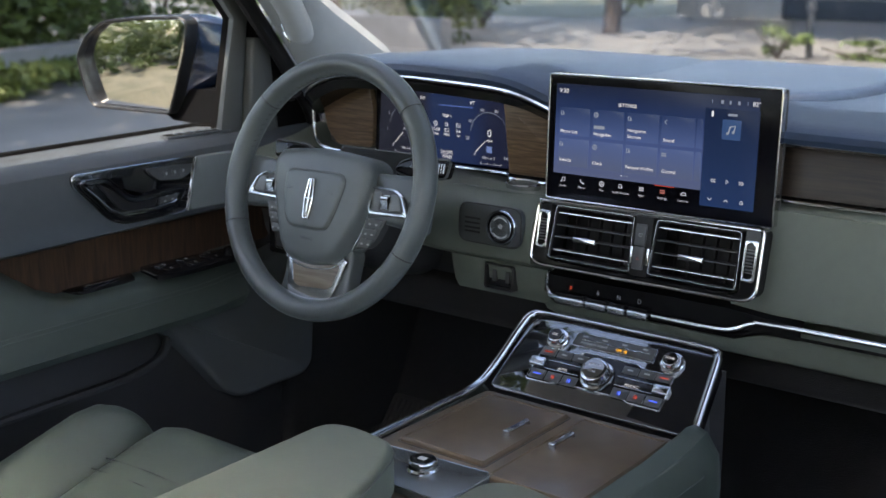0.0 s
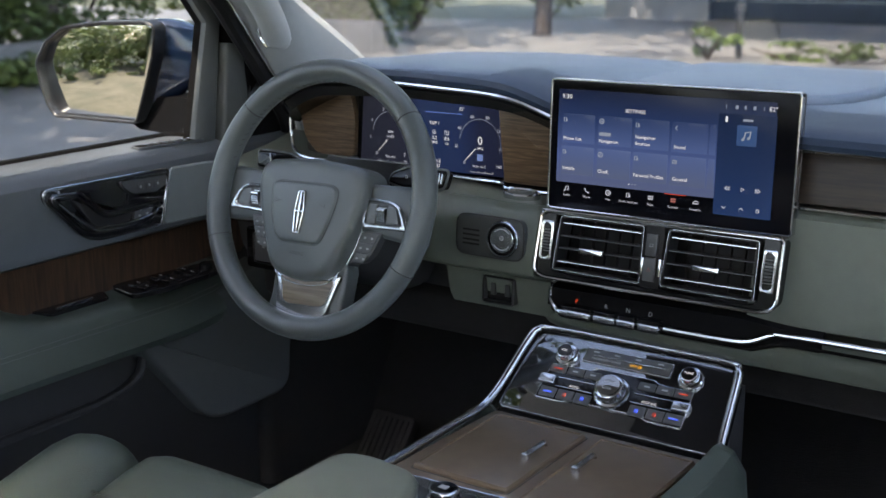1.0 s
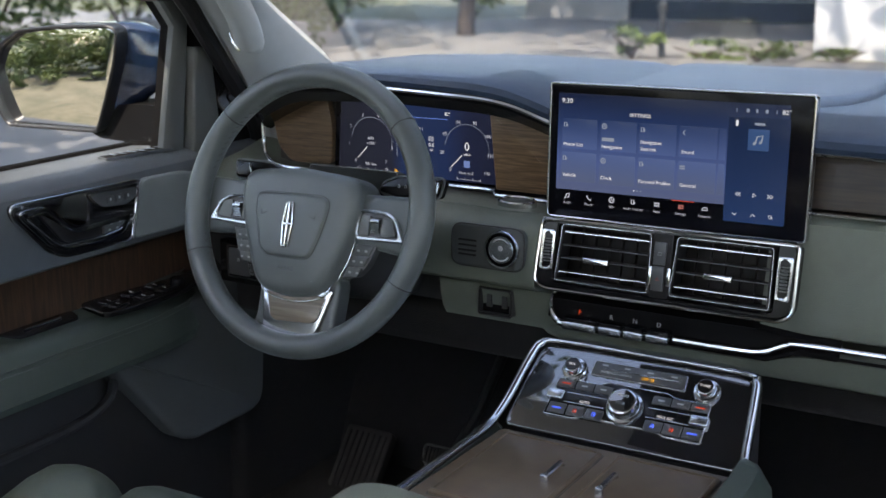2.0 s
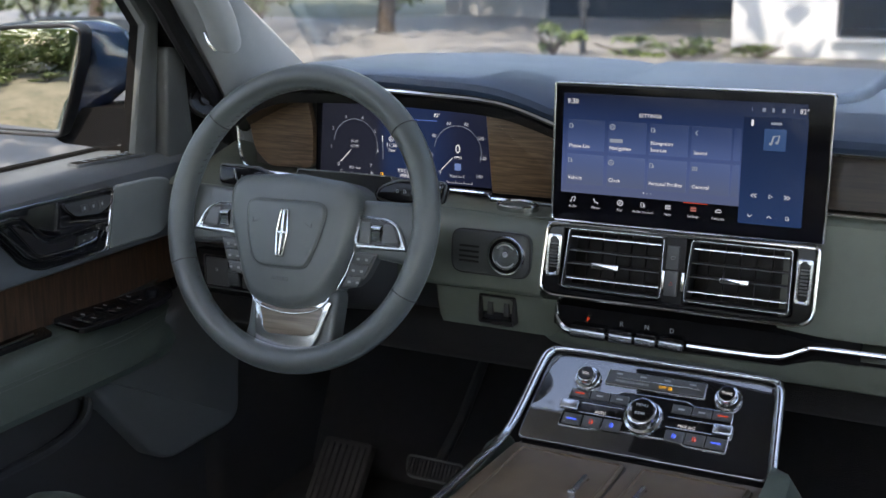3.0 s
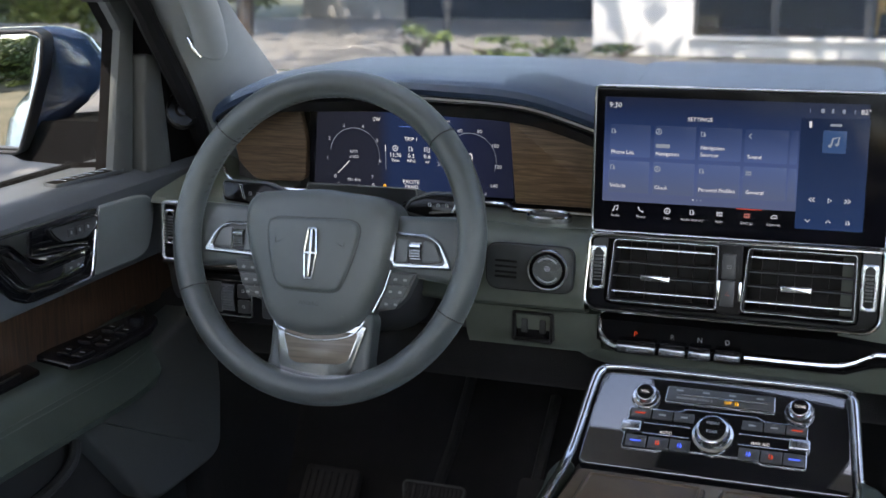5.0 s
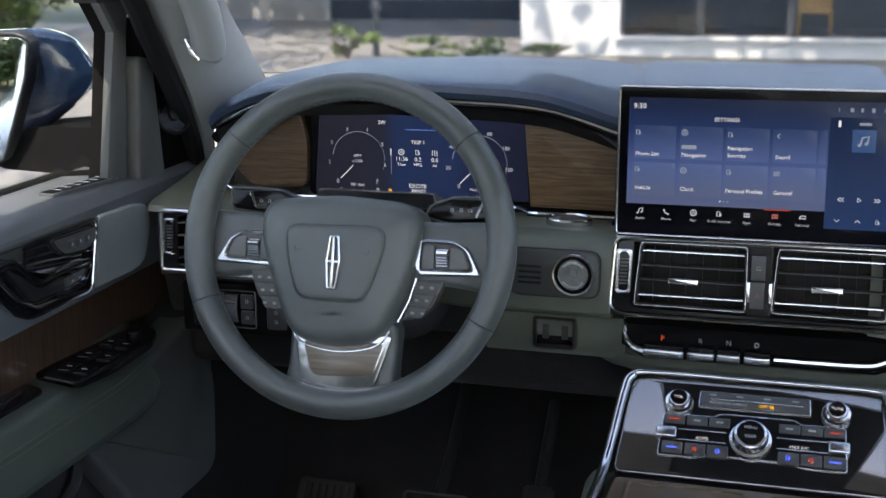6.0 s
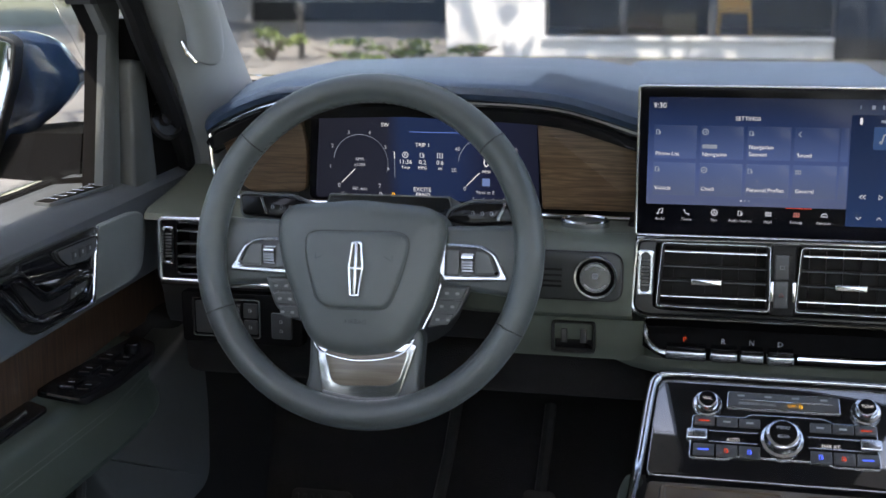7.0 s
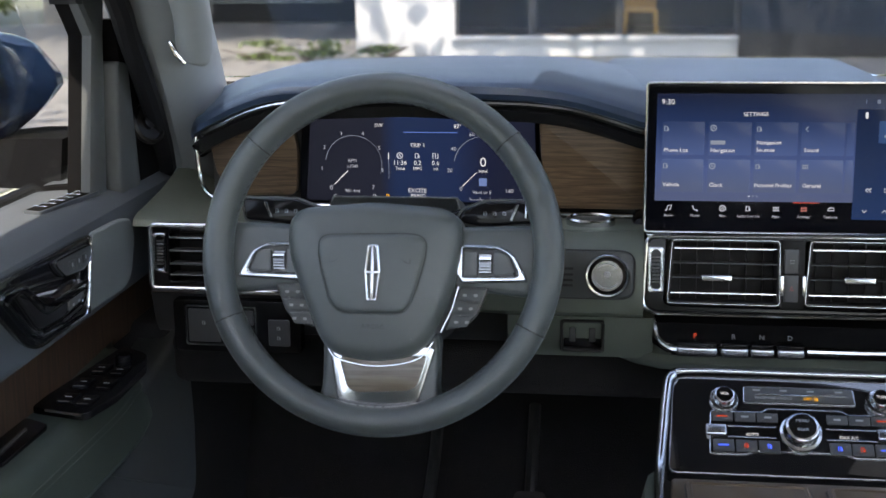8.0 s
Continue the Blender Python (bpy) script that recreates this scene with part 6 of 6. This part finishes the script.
part("rear_tray", plate(rrect(0.332, -0.42, 0.64, -0.262, 0.008), 0.98, 0.997, 0.002), TAMBOUR, con)

# climate and audio controls, drawn on the sloping face
cc = thing("climate_controls", PAN @ Matrix.Translation((0, 0, 0.0005)), "climate and audio keys with a large chrome dial", "climate controls")
for x, y, s in ((-0.091, 0.025, "VOL"), (0.082, 0.027, "TUNE")):
    k = part("knob", lathe([(0.0165, 0.0), (0.0165, 0.003), (0.0150, 0.005), (0.0120, 0.0055), (0.0115, 0.011), (0.0108, 0.0135), (0.0095, 0.0142)], 40), CHROME, cc, "chrome knob", m=Matrix.Translation((x, y, 0)))
    part("knob_cap", lathe([(0.0097, 0.013), (0.0094, 0.0142), (0.001, 0.0144)], 32), PIANO, k)
    words(s, 0.0050, WHITE_GLOW, k, 0, 0, 0.0146)
so = rounded([(-0.074, 0.0465), (0.047, 0.0465), (0.048, 0.026), (-0.075, 0.026)], 0.002)
part("strip_frame", tube([(p[0], p[1], 0.0005) for p in so], 0.0007, True, 5), SATIN, cc, m=Matrix.Translation((0.0065, -0.003, 0)))
KEY_GRID = Matrix.Translation((0.007, -0.0053, 0)) @ Matrix.Diagonal((1.01, 1.13, 1, 1))
strip = part("key_strip", plate(inset(so, 0.001), 0, 0.0018, 0.0006), BUTTON, cc, m=Matrix.Translation((0.0065, -0.003, 0)))
part("strip_line", tube([(-0.062, 0.0365, 0.0022), (0.040, 0.0365, 0.0022)], 0.0008, n=5), SATIN, strip)
for x in (-0.060, -0.030, 0.0, 0.031):
    part("key_mark", plate(rrect(x - 0.004, 0.0408, x + 0.004, 0.0428, 0.0005, 2), 0.0018, 0.0021, 0.0001), LEGEND, strip)
words("PASSENGER AIRBAG", 0.0046, LEGEND, strip, -0.042, 0.0315, 0.0021)
words("OFF", 0.0052, AMBER_GLOW, strip, -0.004, 0.0315, 0.0021)
part("seat_mark", icon("doc", 0.006, 0.0315, 0.0055, 0.0021), AMBER_GLOW, strip)
fo2 = rounded([(-0.112, 0.0135), (-0.055, 0.0135), (-0.05, 0.018), (0.03, 0.018), (0.038, 0.0135), (0.084, 0.0135), (0.086, -0.034), (0.04, -0.034), (0.03, -0.030), (-0.066, -0.030), (-0.076, -0.034), (-0.115, -0.034)], 0.003)
part("panel_line", tube([(p[0], p[1], 0.0005) for p in fo2], 0.0008, True, 5), SATIN, cc, m=KEY_GRID)
bed = part("key_bed", plate(inset(fo2, 0.001), 0, 0.0012, 0.0005), PIANO, cc, m=KEY_GRID)
for row, (y0, y1) in enumerate(((0.002, 0.012), (-0.032, -0.019))):
    for x0 in (-0.111, -0.086, -0.0615, 0.014, 0.038, 0.062):
        part("key", plate(rrect(x0, y0, x0 + 0.0225, y1, 0.0008, 3), 0.001, 0.0028, 0.0007), BUTTON, bed)
for s, x, y in (("AUTO", -0.068, -0.0125), ("MAX A/C", 0.036, -0.0125)):
    words(s, 0.0050, WHITE_GLOW, bed, x, y, 0.0016)
for y, c0 in ((0.0070, RED_GLOW), (-0.0255, BLUE_GLOW)):
    for x in (-0.100, 0.0735):
        part("temperature_mark", plate(rrect(x - 0.006, y - 0.0008, x + 0.006, y + 0.0008, 0.0004, 2), 0.0028, 0.0031, 0.0001), c0, bed)
for x, c0 in ((-0.075, RED_GLOW), (-0.050, BLUE_GLOW), (0.025, BLUE_GLOW), (0.049, RED_GLOW)):
    part("seat_mark", icon("doc", x, -0.0255, 0.0062, 0.0030), c0, bed)
for x in (-0.075, -0.050, 0.025, 0.049):
    part("key_mark", plate(rrect(x - 0.004, 0.006, x + 0.004, 0.0080, 0.0005, 2), 0.0028, 0.0030, 0.0001), LEGEND, bed)
for x in (-0.107, 0.078):
    part("temperature_rocker", plate(rrect(x - 0.012, -0.0155, x + 0.011, -0.0035, 0.0025), 0.0, 0.007, 0.002), SATIN, bed, "chrome rocker")
for x0, x1 in ((-0.094, -0.042), (0.012, 0.066)):
    for y in (-0.0035, -0.0155):
        part("rocker_line", tube([(x0, y, 0.0016), (x1, y, 0.0016)], 0.0006, n=5), SATIN, bed)
dl = part("dial", lathe([(0.0240, 0.0), (0.0240, 0.003), (0.0228, 0.0055), (0.0200, 0.0065), (0.0192, 0.0150), (0.0180, 0.0185), (0.0150, 0.020)], 56), CHROME, cc, "large chrome dial", m=Matrix.Translation((-0.009, -0.0165, 0)))
part("dial_cap", lathe([(0.0152, 0.018), (0.0149, 0.0202), (0.001, 0.0206)], 40), LACQUER, dl)
words("MENU", 0.0052, LEGEND, dl, 0, 0.006, 0.0208)
words("REAR", 0.0052, LEGEND, dl, 0, -0.005, 0.0208)

# console armrest, split in two lids
for out, z, lab in (([(0.326, -0.80), (0.545, -0.80), (0.508, -0.52), (0.455, -0.372), (0.435, -0.345), (0.365, -0.336), (0.332, -0.352)], 1.060, "sage leather console armrest lid, raised"), ([(0.548, -0.80), (0.680, -0.80), (0.674, -0.36), (0.655, -0.335), (0.590, -0.325), (0.556, -0.345)], 1.048, "sage leather console armrest lid")):
    a = thing("console_armrest", pose(0, 0, 0), lab, "armrest", "console armrests")
    o = rounded(out, 0.022, 6)
    part("cushion", plate(o, z - 0.05, z, 0.010, seg=5, dome=0.0015), SAGE, a)
    part("seam", tube([(p[0], p[1], z - 0.010) for p in inset(o, -0.0002)], 0.0011, True, 5), GREY_PLASTIC, a)
    part("base", plate(inset(o, 0.010), z - 0.064, z - 0.048, 0.003), DARK_PLASTIC, a)

# ---------------------------------------------------------------- driver's seat
seat = thing("driver_seat", pose(0.0, 0, 0), "sage leather driver's seat with stitched bolsters", "car seat")


def cushion(x0, x1, y0, y1, z0, z1, r, puff=0.01, n=14):
    """A soft block with well rounded edges and a swollen top."""
    bm = bmesh.new()
    bmesh.ops.create_cube(bm, size=2)
    bmesh.ops.subdivide_edges(bm, edges=bm.edges[:], cuts=n, use_grid_fill=True)
    hx, hy, hz = (x1 - x0) / 2, (y1 - y0) / 2, (z1 - z0) / 2
    r = min(r, hx * 0.95, hy * 0.95, hz * 0.95)
    for v in bm.verts:
        p = Vector((v.co.x * hx, v.co.y * hy, v.co.z * hz))
        q = Vector((max(-hx + r, min(hx - r, p.x)), max(-hy + r, min(hy - r, p.y)), max(-hz + r, min(hz - r, p.z))))
        d = p - q
        if d.length > 1e-9:
            p = q + d.normalized() * r
        if p.z > 0:
            p.z += puff * max(0, 1 - (p.x / hx) ** 2) * max(0, 1 - (p.y / hy) ** 4)
        v.co = p + Vector(((x0 + x1) / 2, (y0 + y1) / 2, (z0 + z1) / 2))
    return bm


SEAT_IN = Matrix.Translation((0.012, -0.245, 0.880)) @ pose(0, 0, 0, 15, 0, 0) @ Matrix.Translation((0, 0.25, -0.86))
part("cushion_centre", cushion(-0.115, 0.155, -0.80, -0.225, 0.76, 0.915, 0.06, 0.012), SAGE_SHADED, seat, m=SEAT_IN)
part("cushion_bolster", cushion(-0.250, -0.095, -0.82, -0.240, 0.75, 0.935, 0.072, 0.006), SAGE_SHADED, seat, m=SEAT_IN)
part("cushion_bolster", cushion(0.135, 0.290, -0.82, -0.240, 0.75, 0.925, 0.072, 0.006), SAGE_SHADED, seat, m=SEAT_IN)
for y in (-0.36, -0.385, -0.47, -0.495):
    part("quilt_seam", tube([(-0.085, y, 0.9190), (-0.05, y, 0.9225), (0.02, y, 0.9265), (0.09, y, 0.9225), (0.125, y, 0.9190)], 0.0012, n=6), SWITCH_PANEL, seat, m=SEAT_IN)
part("bolster_piping", tube([(-0.205, -0.30, 0.928), (-0.21, -0.45, 0.930), (-0.21, -0.75, 0.930)], 0.0012, n=6), SWITCH_PANEL, seat, m=SEAT_IN)
part("seat_base", box(-0.2, -0.78, 0.6, 0.24, -0.3, 0.80, 0.02), DARK_PLASTIC, seat)
part("backrest", loft([[(-0.22, y, z), (-0.2, y + 0.10, z), (0.02, y + 0.06, z), (0.24, y + 0.10, z), (0.26, y, z), (0.2, y - 0.1, z), (-0.16, y - 0.1, z)] for y, z in ((-0.86, 0.85), (-0.9, 1.0), (-0.98, 1.2), (-1.03, 1.35))], closed=True), SAGE_SHADED, seat)

# ---------------------------------------------------------------- pedals and floor
pe = thing("brake_pedal", upright(-0.008, 0.405, 0.712, 35), "black rubber brake pedal with ribs", "pedal")
pp = rounded([(-0.055, 0.014), (0.055, 0.014), (0.046, -0.022), (-0.046, -0.022)], 0.012)
part("plate", plate(pp, -0.012, 0.0, 0.003), RUBBER, pe)
for k in range(14):
    part("rib", box(-0.046 + 0.007 * k - 0.002, -0.018, -0.001, -0.046 + 0.007 * k + 0.002, 0.010, 0.003, 0.0008), RUBBER, pe)
part("rim", tube([(p[0], p[1], 0.001) for p in pp], 0.002, True, 6), GREY_PLASTIC, pe)
part("lever", tube([(0, 0, -0.01), (0, 0.10, -0.06), (0, 0.25, -0.10)], 0.010, n=8), DARK_PLASTIC, pe)
fr2 = thing("foot_rest", upright(-0.21, 0.42, 0.66, 40), "black ribbed foot rest beside the pedals", "foot rest")
part("plate", plate(rrect(-0.05, -0.10, 0.05, 0.06, 0.01), -0.02, 0, 0.004), RUBBER, fr2)
for k in range(7):
    part("rib", box(-0.040 + 0.013 * k - 0.003, -0.09, -0.002, -0.040 + 0.013 * k + 0.003, 0.05, 0.004, 0.0015), RUBBER, fr2)
ac = thing("accelerator_pedal", upright(0.15, 0.42, 0.70, 35), "tall black accelerator pedal", "pedal")
part("plate", plate(rrect(-0.025, -0.10, 0.025, 0.05, 0.012), -0.012, 0.0, 0.003), RUBBER, ac)
part("lever", tube([(0, 0.03, -0.01), (0, 0.2, -0.06)], 0.010, n=8), DARK_PLASTIC, ac)
mat_ = thing("floor_mat", pose(0, 0, 0.602), "black carpet floor mat in the footwell", "floor mat")
part("carpet_top", plate(rrect(-0.30, -0.25, 0.26, 0.40, 0.04), 0, 0.012, 0.004), CARPET, mat_)
mat2 = thing("floor_mat", pose(0.98, 0, 0.602), "black carpet floor mat in the passenger footwell", "floor mat")
part("carpet_top", plate(rrect(-0.26, -0.45, 0.30, 0.40, 0.04), 0, 0.012, 0.004), CARPET, mat2)
